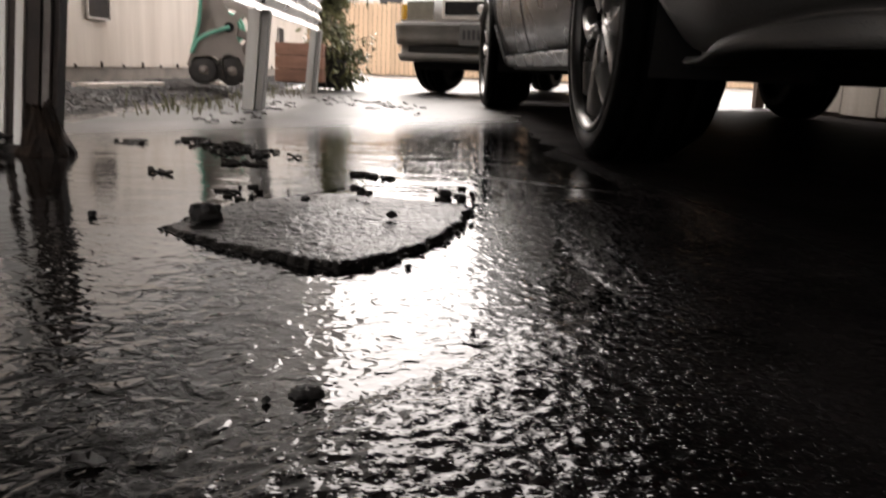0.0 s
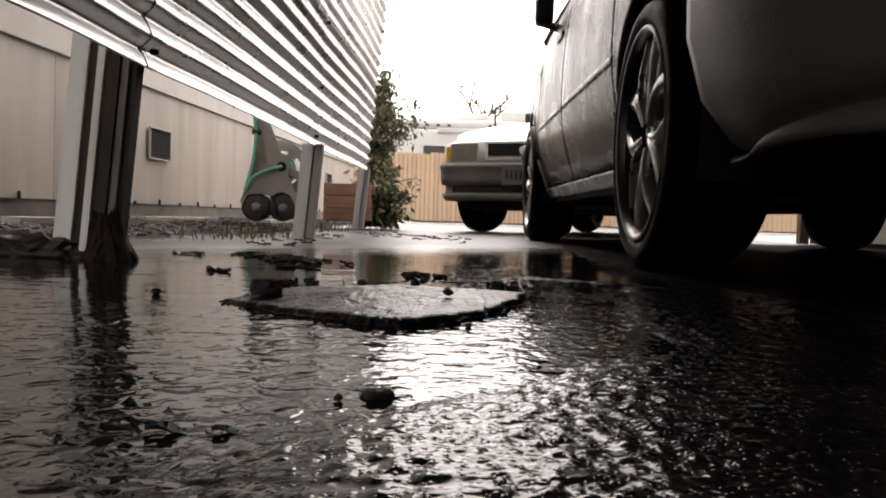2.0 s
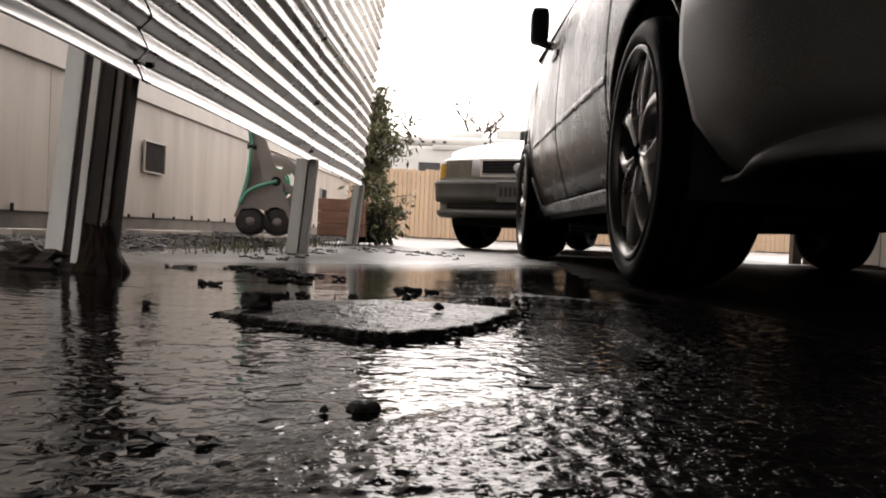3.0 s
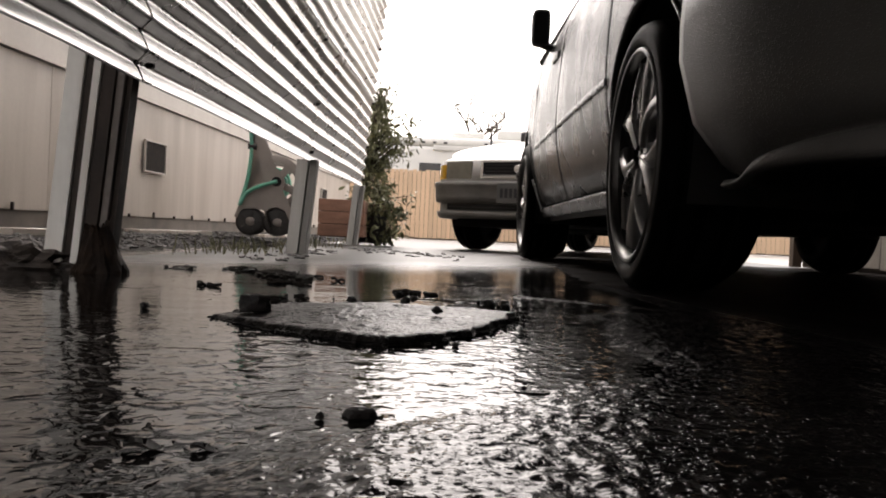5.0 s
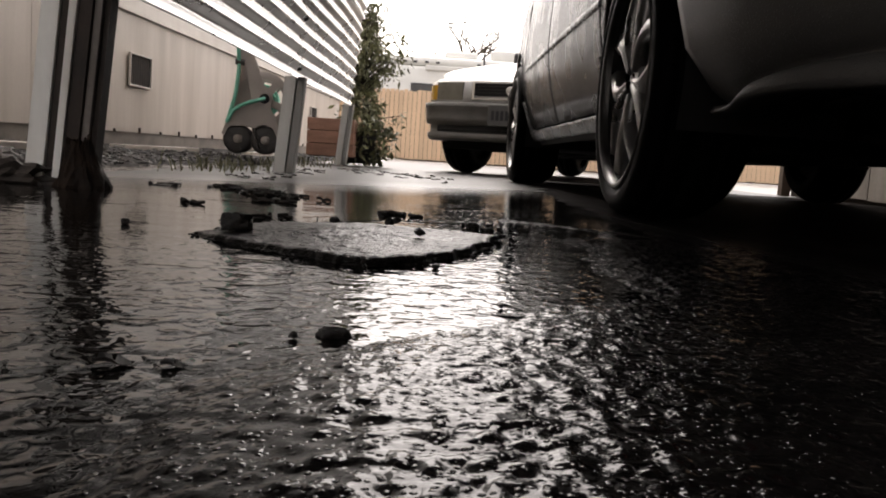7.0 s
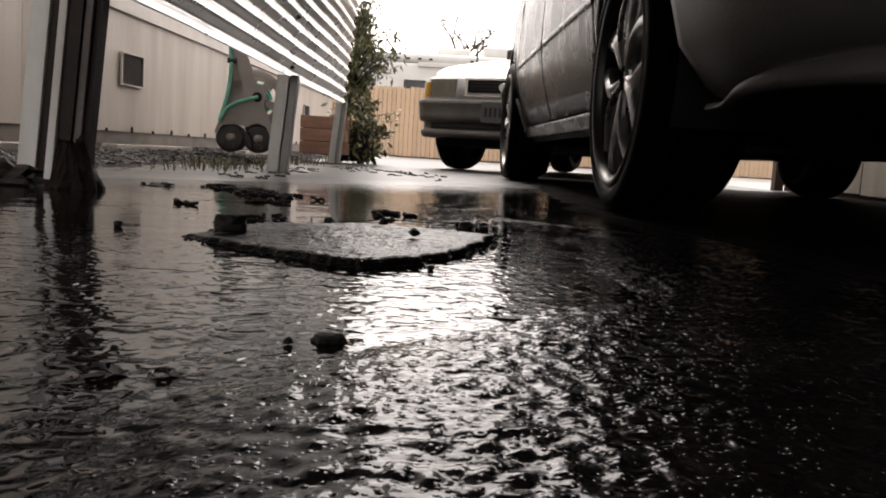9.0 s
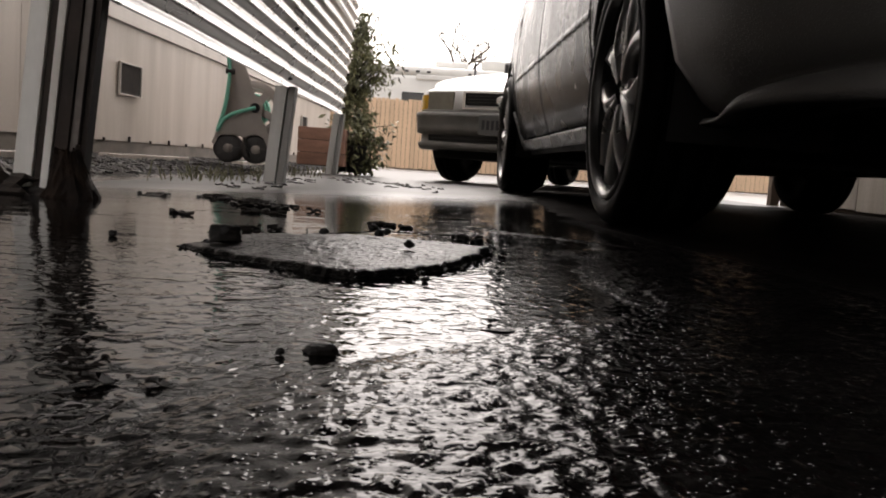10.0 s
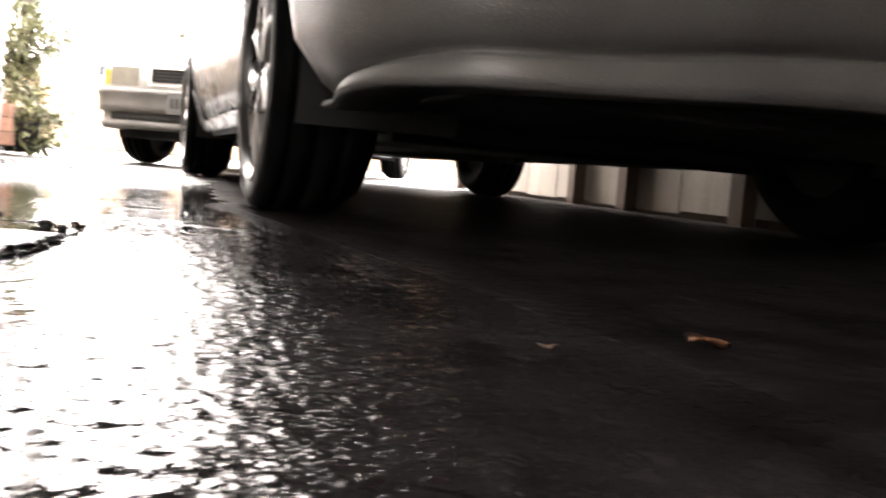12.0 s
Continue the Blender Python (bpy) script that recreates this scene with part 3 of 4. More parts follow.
def skirted_bumper(s, top):
    """The rear bumper: a full upper shell over a crease that climbs from the wheel arch, and a set-back skirt below it."""
    rows = []
    for p, n in plan_curve(s, -1, 0):
        back = smooth01(-0.42, -0.92, p.y)
        mid = smooth01(0.75, 0.0, abs(p.x - s.cx))
        low = 0.216 + 0.022 * smooth01(-0.40, -0.80, p.y) + 0.026 * mid
        crease = 0.230 + 0.052 * back + 0.058 * mid
        edge = smooth01(-0.72, -0.38, p.y)
        row = []
        for z, d in ((low + 0.006, -0.16), (low, -0.028), (low + 0.003, -0.014), (low + 0.4 * (crease - low), -0.011), (crease - 0.004, -0.014), (crease + 0.001, -0.018), (crease + 0.004, -0.044),
                     (crease + 0.010, -0.046), (crease + 0.016, -0.030), (crease + 0.030, -0.014), (crease + 0.060, -0.002), (crease + 0.10, 0.006), (0.45, 0.010), (0.52, 0.008), (top - 0.015, 0.004), (top - 0.004, -0.02), (top, -0.06)):
            d -= 0.045 * edge * smooth01(0.38, 0.24, z)
            row.append((p.x + n.x * d, p.y + n.y * d - edge * (0.03 + 0.085 * smooth01(0.52, 0.24, z)), z))
        rows.append(row)
    return grid(rows)


def rounded_strip(s, end, t0, t1, z0, z1, out, depth=0.02):
    """A patch on the car's end between two shares of its width."""
    pts = plan_curve(s, end, 0, 120)
    pts = sorted(pts, key=lambda q: q[0].x)
    xs = [p.x for p, n in pts]
    sel = []
    for k in range(11):
        x = s.w * (t0 + (t1 - t0) * k / 10)
        f = [float(np.interp(x, xs, v)) for v in ([p.y for p, n in pts], [n.x for p, n in pts], [n.y for p, n in pts])]
        sel.append((Vector((x, f[0])), Vector((f[1], f[2])).normalized()))
    rows = [[(p.x + n.x * (out - depth), p.y + n.y * (out - depth), z0), (p.x + n.x * out, p.y + n.y * out, z0), (p.x + n.x * out, p.y + n.y * out, z1), (p.x + n.x * (out - depth), p.y + n.y * (out - depth), z1)] for p, n in sel]
    bm = grid(rows, closed=True)
    bm.verts.ensure_lookup_table()
    bm.faces.new(bm.verts[:4])
    bm.faces.new(bm.verts[len(bm.verts) - 4:])
    return bm


def wheel(car, x, y, out, s, spokes, rim_share):
    """out: -1 for a left wheel, whose face looks to -x."""
    R, W = s.r, 0.228
    w = tagged(new("wheel"), "")
    w.parent = car
    w.location = (x, y, R)
    prof = [(0.02, R * rim_share), (0.004, R * rim_share + 0.006), (-0.007, R * 0.85), (-0.004, R * 0.91), (0.006, R * 0.955), (0.022, R * 0.982), (0.035, R * 0.990),
            (0.036, R * 0.975), (0.046, R * 0.975), (0.047, R * 0.996), (0.085, R), (0.086, R * 0.976), (0.098, R * 0.976), (0.099, R),
            (0.145, R * 0.996), (0.146, R * 0.976), (0.156, R * 0.976), (0.157, R * 0.99), (0.178, R * 0.97), (W, R * 0.86), (W, R * 0.6), (0.17, R * 0.55)]
    flip = (lambda p: [(-out * a, r) for a, r in p])
    part("tyre", lathe(flip(prof), 72), RUBBER, w, "wet black rubber tyre", True)
    rr = R * rim_share
    part("rim", lathe(flip([(0.016, rr * 0.94), (0.004, rr * 0.955), (-0.004, rr * 0.975), (-0.006, rr * 1.0), (-0.002, rr * 1.02), (0.012, rr * 1.04)]), 56), RIMDARK, w, "dark alloy rim", True)
    # underside black on the barrel stands for the shade between the spokes
    part("rim_barrel", lathe(flip([(0.17, rr * 0.9), (0.12, rr * 0.86), (0.03, rr * 0.92), (0.0165, rr * 0.94)]), 56), UNDER, w, "", True)
    part("hub", lathe(flip([(0.06, 0.052), (0.030, 0.050), (0.024, 0.044), (0.022, 0.022), (0.026, 0.018), (0.026, 0.0)]), 28), ALLOY, w, "", True)
    part("backing_plate", lathe(flip([(0.192, R * 0.80), (0.185, 0.0)]), 32), UNDER, w)
    part("brake_disc", lathe(flip([(0.10, 0.14), (0.09, 0.14), (0.09, 0.0)]), 28), UNDER, w)
    for k in range(spokes):
        a = math.radians(125) + 2 * math.pi * k / spokes
        for fork in (-1, 1):
            # each spoke forks into two ridged blades
            rows = []
            for i in range(9):
                q = i / 8
                r = 0.030 + (rr * 0.955 - 0.030) * q
                tw = a + fork * (0.06 + 0.36 * smooth01(0.2, 1.0, q))
                half = 0.013 + 0.017 * q
                lift = 0.003 + 0.010 * math.sin(math.pi * min(1, q * 1.05)) - 0.006 * q
                c, sn = math.cos(tw), math.sin(tw)
                rows.append([(-out * (dx - lift + 0.014), r * c - u * half * sn, r * sn + u * half * c)
                             for u, dx in ((-1.0, 0.034), (-0.96, 0.012), (-0.80, 0.007), (fork * 0.35 - 0.12, 0.0), (fork * 0.35 + 0.12, 0.001), (0.80, 0.008), (0.96, 0.013), (1.0, 0.034), (0.0, 0.038))])
            part("spoke", grid(rows, closed=True), ALLOY, w, "", True)
    return w


def saloon(name, label, m, paint, bumper_paint, s, spokes, rim_share):
    car = thing(name, label, "car", m)
    L, R = -1, 1
    y_ra, y_fa = -(s.r + 0.05), s.wb + s.r + 0.05
    seams = (s.r + 0.075, 1.40, s.wb - s.r - 0.075)
    for sd in (L, R):
        q = part("rear_quarter", flank_patch(s, sd, y_ra + 0.004, seams[0] - 0.005, steps=60), paint, car, "", True)
        thicken(q, 0.012)
        for nm, a, b in (("rear_door", seams[0], seams[1] - 0.004), ("front_door", seams[1] + 0.004, seams[2])):
            d = thicken(part(nm, flank_patch(s, sd, a, b, s.sill + 0.052), paint, car, "", True), 0.012)
            rows = []
            for i in range(20):
                y = a + 0.02 + (b - a - 0.04) * i / 19
                rows.append([(s.cx + sd * (s.flank(y, z) + o), y, z) for z, o in ((0.549, -0.002), (0.551, 0.003), (0.562, 0.004), (0.573, 0.003), (0.575, -0.002))])
            part("door_moulding", grid(rows), paint, d, "raised rubbing strip", True)
            hy = a + 0.10 if nm == "rear_door" else a + 0.12
            hx = s.cx + sd * s.flank(hy, 0.88)
            part("door_handle", box(min(hx - sd * 0.01, hx + sd * 0.008), max(hx - sd * 0.01, hx + sd * 0.008), hy, hy + 0.16, 0.865, 0.895, 0.008), paint, d)
        thicken(part("front_fender", flank_patch(s, sd, seams[2] + 0.006, y_fa - 0.004, steps=60), paint, car, "", True), 0.012)
        thicken(part("sill", flank_patch(s, sd, seams[0] - 0.03, seams[2] + 0.03, s.sill - 0.03, s.sill + 0.045, 30, 0.0, 5), paint, car, "", True), 0.02)
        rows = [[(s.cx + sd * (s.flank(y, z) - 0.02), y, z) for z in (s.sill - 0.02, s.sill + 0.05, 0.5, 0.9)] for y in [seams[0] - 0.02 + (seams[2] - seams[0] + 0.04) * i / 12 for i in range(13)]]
        # black sheet behind the doors gives the shut lines their shaded gap
        part("shut_line_backing", grid(rows), BLACK, car, "", True)
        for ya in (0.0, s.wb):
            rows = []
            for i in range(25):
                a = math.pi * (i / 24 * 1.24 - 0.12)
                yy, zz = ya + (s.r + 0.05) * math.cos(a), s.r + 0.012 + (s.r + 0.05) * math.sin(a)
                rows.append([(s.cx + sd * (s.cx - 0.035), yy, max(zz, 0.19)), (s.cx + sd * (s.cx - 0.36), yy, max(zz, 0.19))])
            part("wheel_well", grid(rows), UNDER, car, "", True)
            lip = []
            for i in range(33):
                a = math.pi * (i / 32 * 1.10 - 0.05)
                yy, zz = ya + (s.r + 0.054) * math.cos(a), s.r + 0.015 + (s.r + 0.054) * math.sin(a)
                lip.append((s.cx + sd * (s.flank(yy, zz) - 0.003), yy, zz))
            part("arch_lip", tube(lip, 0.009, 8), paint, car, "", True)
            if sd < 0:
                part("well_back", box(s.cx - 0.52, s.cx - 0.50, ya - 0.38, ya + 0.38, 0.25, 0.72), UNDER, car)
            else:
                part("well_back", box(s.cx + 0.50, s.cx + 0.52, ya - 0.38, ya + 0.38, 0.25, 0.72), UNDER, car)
    # upper body
    def deck(nm, y0, y1, ztop, mat, crown=0.04):
        rows = []
        for i in range(21):
            y = y0 + (y1 - y0) * i / 20
            zs = s.shoulder(y)
            hw = s.flank(y, zs) - 0.004
            rows.append([(s.cx + hw * u, y, zs + (ztop(y) - zs + crown * (smooth01(s.front - 0.09, s.front - 0.7, y) if y > 1 else 1)) * (1 - abs(u) ** 2.6)) for u in [-1 + 2 * j / 16 for j in range(17)]])
        return thicken(part(nm, grid(rows), mat, car, "", True), 0.01)
    deck("bonnet", s.wb - 0.22 - s.back, s.front - 0.16, lambda y: s.shoulder(y) + 0.02, paint)
    deck("boot_lid", s.rear + 0.10, -0.10, lambda y: s.shoulder(y) + 0.03, paint)
    yb0, yb1, yt0, yt1, zt = -0.10, s.wb - 0.22 - s.back, 0.55, 1.62 - s.back, 1.40
    bw, tw = s.cx - 0.055 - 0.2 * s.back, s.cx - 0.27

    def panel(nm, corners, mat, label=""):
        rows = []
        a, b, c, d = [Vector(p) for p in corners]
        for i in range(9):
            t = i / 8
            rows.append([(a.lerp(b, t)).lerp(d.lerp(c, t), j / 6) + Vector((0, 0, 0)) for j in range(7)])
        return thicken(part(nm, grid(rows), mat, car, label, True), 0.008, 0)
    zs0, zs1 = s.shoulder(yb0) + 0.02, s.shoulder(yb1) + 0.03
    panel("windscreen", ((s.cx - bw, yb1, zs1), (s.cx + bw, yb1, zs1), (s.cx + tw, yt1, zt), (s.cx - tw, yt1, zt)), CARGLASS, "dark glass windscreen")
    panel("rear_window", ((s.cx - bw, yb0, zs0), (s.cx + bw, yb0, zs0), (s.cx + tw, yt0, zt), (s.cx - tw, yt0, zt)), CARGLASS, "dark glass rear window")
    for sd in (L, R):
        panel("side_window", ((s.cx + sd * bw, yb0 + 0.02, zs0 - 0.04), (s.cx + sd * bw, yb1 - 0.02, zs1 - 0.04), (s.cx + sd * tw, yt1 - 0.01, zt), (s.cx + sd * tw, yt0 + 0.01, zt)), CARGLASS, "dark side glass")
        part("pillar", tube(((s.cx + sd * (bw - 0.14), 1.28, 1.15), (s.cx + sd * (tw + 0.002), 1.28, zt)), 0.022), TRIM, car)
        part("roof_rail", tube(((s.cx + sd * bw, yb1, zs1), (s.cx + sd * tw, yt1, zt), (s.cx + sd * tw, yt0, zt), (s.cx + sd * bw, yb0, zs0)), 0.026), paint, car, "", True)
        # door mirror
        mx = s.cx + sd * (s.cx + 0.01)
        bmm = box(-0.042, 0.042, -0.045, 0.06, -0.085, 0.085, 0.03)
        bmesh.ops.transform(bmm, matrix=Matrix.Translation((mx + sd * 0.005, yb1 - 0.45, 1.10)), verts=bmm.verts)
        mi = part("door_mirror", bmm, TRIM, car, "dark door mirror", True)
        part("mirror_arm", tube(((s.cx + sd * (s.cx - 0.09), yb1 - 0.42, 1.0), (mx, yb1 - 0.43, 1.03)), 0.02), TRIM, mi)
    rows = [[(s.cx + tw * u, yt0 + (yt1 - yt0) * i / 10, zt + 0.035 * (1 - u * u) + 0.015 * math.sin(math.pi * i / 10)) for u in [-1 + j / 5 for j in range(11)]] for i in range(11)]
    thicken(part("roof", grid(rows), paint, car, "", True), 0.01)
    # bumpers
    zb = s.bumper
    rear = skirted_bumper(s, zb + 0.36)
    thicken(part("rear_bumper", rear, bumper_paint, car, "", True), 0.004)
    tail = bumper_skin(s, -1, [(zb + 0.36, -0.03), (0.75, -0.035), (0.93, -0.075), (0.965, -0.13)])
    thicken(part("tail_panel", tail, paint, car, "", True), 0.006)
    for t0, t1 in ((0.02, 0.24), (0.76, 0.98)):
        part("tail_lamp", rounded_strip(s, -1, t0, t1, 0.70, 0.86, -0.022), REDLENS, car, "red tail lamp")
    front = bumper_skin(s, 1, [(zb - 0.02, -0.10), (zb - 0.022, -0.04), (zb, -0.02), (zb + 0.03, -0.012), (zb + 0.038, -0.035), (zb + 0.098, -0.038), (zb + 0.106, -0.004), (zb + 0.15, 0.004), (zb + 0.225, 0.006), (zb + 0.232, 0.014), (zb + 0.262, 0.010), (zb + 0.275, -0.05)])
    thicken(part("front_bumper", front, bumper_paint, car, "", True), 0.004)
    nose = bumper_skin(s, 1, [(zb + 0.27, -0.03), (zb + 0.36, -0.04), (zb + 0.43, -0.05), (zb + 0.445, -0.08), (zb + 0.462, -0.13), (zb + 0.475, -0.20), (zb + 0.48, -0.26)])
    thicken(part("nose_panel", nose, paint, car, "", True), 0.006)
    for t0, t1, c0, c1 in ((0.112, 0.262, 0.030, 0.106), (0.738, 0.888, 0.894, 0.970)):
        part("headlamp", rounded_strip(s, 1, t0, t1, zb + 0.285, zb + 0.42, -0.028), LAMPGLASS, car, "clouded headlamp")
        part("corner_lamp", rounded_strip(s, 1, c0, c1, zb + 0.285, zb + 0.40, -0.028), AMBER, car, "amber corner lamp")
    g = part("grille", rounded_strip(s, 1, 0.325, 0.675, zb + 0.30, zb + 0.415, -0.036), BLACK, car, "slatted grille in a chrome frame")
    for z0, z1 in ((zb + 0.292, zb + 0.302), (zb + 0.413, zb + 0.425)):
        part("grille_frame", rounded_strip(s, 1, 0.325, 0.675, z0, z1, -0.022), CHROME, g)
    for t0, t1 in ((0.312, 0.325), (0.675, 0.688)):
        part("grille_frame", rounded_strip(s, 1, t0, t1, zb + 0.292, zb + 0.425, -0.022), CHROME, g)
    for k in range(4):
        z0 = zb + 0.318 + 0.024 * k
        part("slat", rounded_strip(s, 1, 0.335, 0.665, z0, z0 + 0.007, -0.028), TRIM, g)
    badge = part("badge", lathe([(0.0, 0.0), (0.0, 0.035), (-0.008, 0.03), (-0.01, 0.0)], 20, "x", None, (0, 0, 0)), CHROME, g)
    badge.matrix_local = pose(s.cx, s.front - 0.012, zb + 0.36, 0, 0, -90)
    it = part("intake", rounded_strip(s, 1, 0.13, 0.87, zb + 0.046, zb + 0.092, -0.024), BLACK, car, "dark lower air intake")
    part("intake_bar", rounded_strip(s, 1, 0.15, 0.85, zb + 0.064, zb + 0.070, -0.018), TRIM, it)
    for end in (1, -1):
        z0 = zb + 0.10 if end > 0 else 0.62
        p = part("number_plate", rounded_strip(s, end, 0.41, 0.59, z0, z0 + 0.15, 0.016 if end > 0 else 0.012), PLATE, car, "pale number plate with dark bars")
        for k in range(7):
            a = 0.425 + k * 0.0225
            part("character_bar", rounded_strip(s, end, a, a + 0.014, z0 + 0.04, z0 + 0.11, (0.019 if end > 0 else 0.015), 0.004), BAR, p)
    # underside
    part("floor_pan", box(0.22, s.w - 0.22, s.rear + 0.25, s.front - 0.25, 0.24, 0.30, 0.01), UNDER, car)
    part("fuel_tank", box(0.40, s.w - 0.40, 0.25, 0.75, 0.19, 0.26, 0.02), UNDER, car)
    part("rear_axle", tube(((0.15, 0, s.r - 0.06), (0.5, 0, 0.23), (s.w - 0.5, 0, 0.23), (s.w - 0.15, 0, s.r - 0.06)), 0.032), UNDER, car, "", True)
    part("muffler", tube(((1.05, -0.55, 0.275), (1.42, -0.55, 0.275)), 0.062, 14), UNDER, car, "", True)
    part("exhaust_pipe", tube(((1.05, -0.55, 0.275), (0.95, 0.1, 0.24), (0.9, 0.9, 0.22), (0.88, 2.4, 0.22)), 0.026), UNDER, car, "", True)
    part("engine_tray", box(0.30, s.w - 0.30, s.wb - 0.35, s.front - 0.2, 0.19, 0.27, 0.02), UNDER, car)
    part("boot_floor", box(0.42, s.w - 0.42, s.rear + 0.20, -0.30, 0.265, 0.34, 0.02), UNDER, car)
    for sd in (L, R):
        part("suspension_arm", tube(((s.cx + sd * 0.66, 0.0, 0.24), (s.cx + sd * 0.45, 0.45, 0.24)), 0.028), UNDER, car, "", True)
        for ya in (0.0, s.wb):
            wheel(car, 0.0 if sd < 0 else s.w, ya, sd, s, spokes, rim_share)
    return car


silver = Shape(1.83, 2.67, -0.98, 3.60, 0.315, 0.225, 0.252)
saloon("parked_car", "wet silver saloon car with alloy wheels, parked on the flooded drive", pose(0.45, 2.0, 0, 0, 0, 3.42), SILVERSHADE, SILVERLOW, silver, 5, 0.775)
pale = Shape(1.70, 2.62, -1.0, 3.48, 0.31, 0.23, 0.27, 0.55, 0.245, 0.10)
# nose at the front centre, turned to look down the drive
nose_m = pose(0.30, 6.34, 0, 0, 0, 180 - 26) @ pose(-pale.cx, -3.48, 0)
saloon("white_car", "older pale saloon car facing down the drive, with clouded headlamps", nose_m, WHITE, GREYPAINT, pale, 5, 0.66)



# ---------------- broken asphalt patch ----------------
def patch_mesh():
    """A raised flake of old asphalt: broken front edge, top falling to the rear."""
    outline = [(-0.195, 0.972), (-0.150, 0.914), (-0.092, 0.868), (-0.025, 0.826), (0.034, 0.790), (0.085, 0.852), (0.130, 0.953), (0.160, 1.085), (0.172, 1.30), (0.122, 1.395), (0.0, 1.40), (-0.075, 1.285), (-0.155, 1.15), (-0.178, 1.05)]
    pts = []
    n = len(outline)
    for i in range(n):
        a, b = Vector(outline[i]), Vector(outline[(i + 1) % n])
        for k in range(12):
            p = a.lerp(b, k / 12)
            j = noise.noise((p.x * 45, p.y * 45, 0)) * 0.010 + noise.noise((p.x * 130, p.y * 130, 4)) * 0.007
            c = Vector((0.0, 1.08))
            pts.append(p + (p - c).normalized() * j)
    c = Vector((0.0, 1.06))

    def top(p):
        return (0.0092 * (0.5 + 0.5 * smooth01(-0.2, -0.03, p.x))) + 0.004 * noise.noise((p.x * 9, p.y * 9, 2)) + 0.0012 * noise.noise((p.x * 70, p.y * 70, 0)) + 0.0008 * noise.noise((p.x * 160, p.y * 160, 0)) - 0.014 * smooth01(1.12, 1.38, p.y)
    rows = []
    rows.append([(p.x, p.y, -0.02) for p in pts])
    rows.append([(c.x + (p.x - c.x) * 1.01, c.y + (p.y - c.y) * 1.01, 0.001) for p in pts])
    for j, f in enumerate((0.2, 0.4, 0.6, 0.8)):
        row = []
        for p in pts:
            z = 0.001 + (top(p) - 0.006) * f
            k = 1.004 - 0.006 * f + 0.016 * noise.noise((p.x * 90, p.y * 90, j * 0.9 + 8)) + 0.008 * noise.noise((p.x * 230, p.y * 230, j * 2.3))
            row.append((c.x + (p.x - c.x) * k, c.y + (p.y - c.y) * k, z))
        rows.append(row)
    for q in (1.0, 0.985):
        rows.append([(c.x + (p.x - c.x) * q, c.y + (p.y - c.y) * q, top(c + (p - c) * q) - (0.005 if q == 1.0 else 0.0015)) for p in pts])
    for k in range(1, 60):
        q = 0.985 * (1 - k / 60)
        rows.append([(c.x + (p.x - c.x) * q, c.y + (p.y - c.y) * q, top(c + (p - c) * q)) for p in pts])
    bm = grid(rows, closed=True)
    bmesh.ops.contextual_create(bm, geom=[v for v in bm.verts if (Vector(v.co.xy) - c).length < 0.0001])
    return bm


PATCHMAT = relief(material("patch_asphalt", (0.015, 0.0135, 0.0125), 0.30, 0, 0.3, 12, 300, 0, 0.1, ior=1.2), (190, 0.0022, "s", (1, 1, 1)), (330, 0.0010, "s", (1, 1, 1)))
patch = tagged(link("asphalt_patch", patch_mesh(), PATCHMAT, None, False), "thin raised flake of broken wet asphalt in the puddle", "asphalt patch")
# crumbs broken from its rim
rng = random.Random(31)
crumbs = []
for k in range(4):
    bm = bmesh.new()
    bmesh.ops.create_icosphere(bm, subdivisions=2, radius=1)
    for v in bm.verts:
        v.co = Vector((v.co.x, v.co.y * 0.8, v.co.z * 0.6)) * (1 + 0.45 * noise.noise(v.co * 1.3 + Vector((k * 5, 0, 0))) + 0.2 * noise.noise(v.co * 4))
    me = bpy.data.meshes.new("crumb")
    bm.to_mesh(me)
    bm.free()
    me.materials.append(PATCHMAT)
    crumbs.append(me)
FRONT = ((-0.195, 0.972), (-0.092, 0.868), (0.034, 0.790), (0.085, 0.852), (0.135, 0.953), (0.165, 1.085), (0.176, 1.30))
for k in range(70):
    i = rng.choice((0, 0, 1, 1, 2, 3, 4, 4, 5, 5))
    f = rng.random()
    x = FRONT[i][0] + (FRONT[i + 1][0] - FRONT[i][0]) * f + rng.gauss(0.0, 0.006)
    y = FRONT[i][1] + (FRONT[i + 1][1] - FRONT[i][1]) * f + rng.gauss(-0.004, 0.007)
    r = rng.uniform(0.0012, 0.0042)
    crumb = tagged(new("crumb", rng.choice(crumbs)), "")
    crumb.parent = patch
    crumb.matrix_local = pose(x, y, r * 0.2 + 0.001, 0, 0, rng.uniform(0, 360)) @ Matrix.Scale(r, 4)


# ---------------- lumps and litter ----------------
def lump(name, x, y, z, sx, sy, sz, turn, seed, label, category="stone", group="", blocky=0.0):
    bm = bmesh.new()
    if blocky:
        bmesh.ops.create_cube(bm, size=1.5)
        bmesh.ops.subdivide_edges(bm, edges=bm.edges[:], cuts=7, use_grid_fill=True)
    else:
        bmesh.ops.create_icosphere(bm, subdivisions=3, radius=1)
    off = Vector((seed * 3.1, 0, 0))
    for v in bm.verts:
        c = v.co.copy()
        if blocky:
            c = c * 0.40 + c.normalized() * 0.62
        k = 1 + 0.34 * noise.noise(c * 1.4 + off) + 0.32 * noise.noise(c * 4 + off) + 0.20 * noise.noise(c * 10 + off)
        v.co = Vector((c.x * sx * k, c.y * sy * k, c.z * sz * k))
    ob = link(name, bm, STONE, None, True)
    ob.matrix_world = pose(x, y, z, 0, 0, turn)
    return tagged(ob, label, category, group)


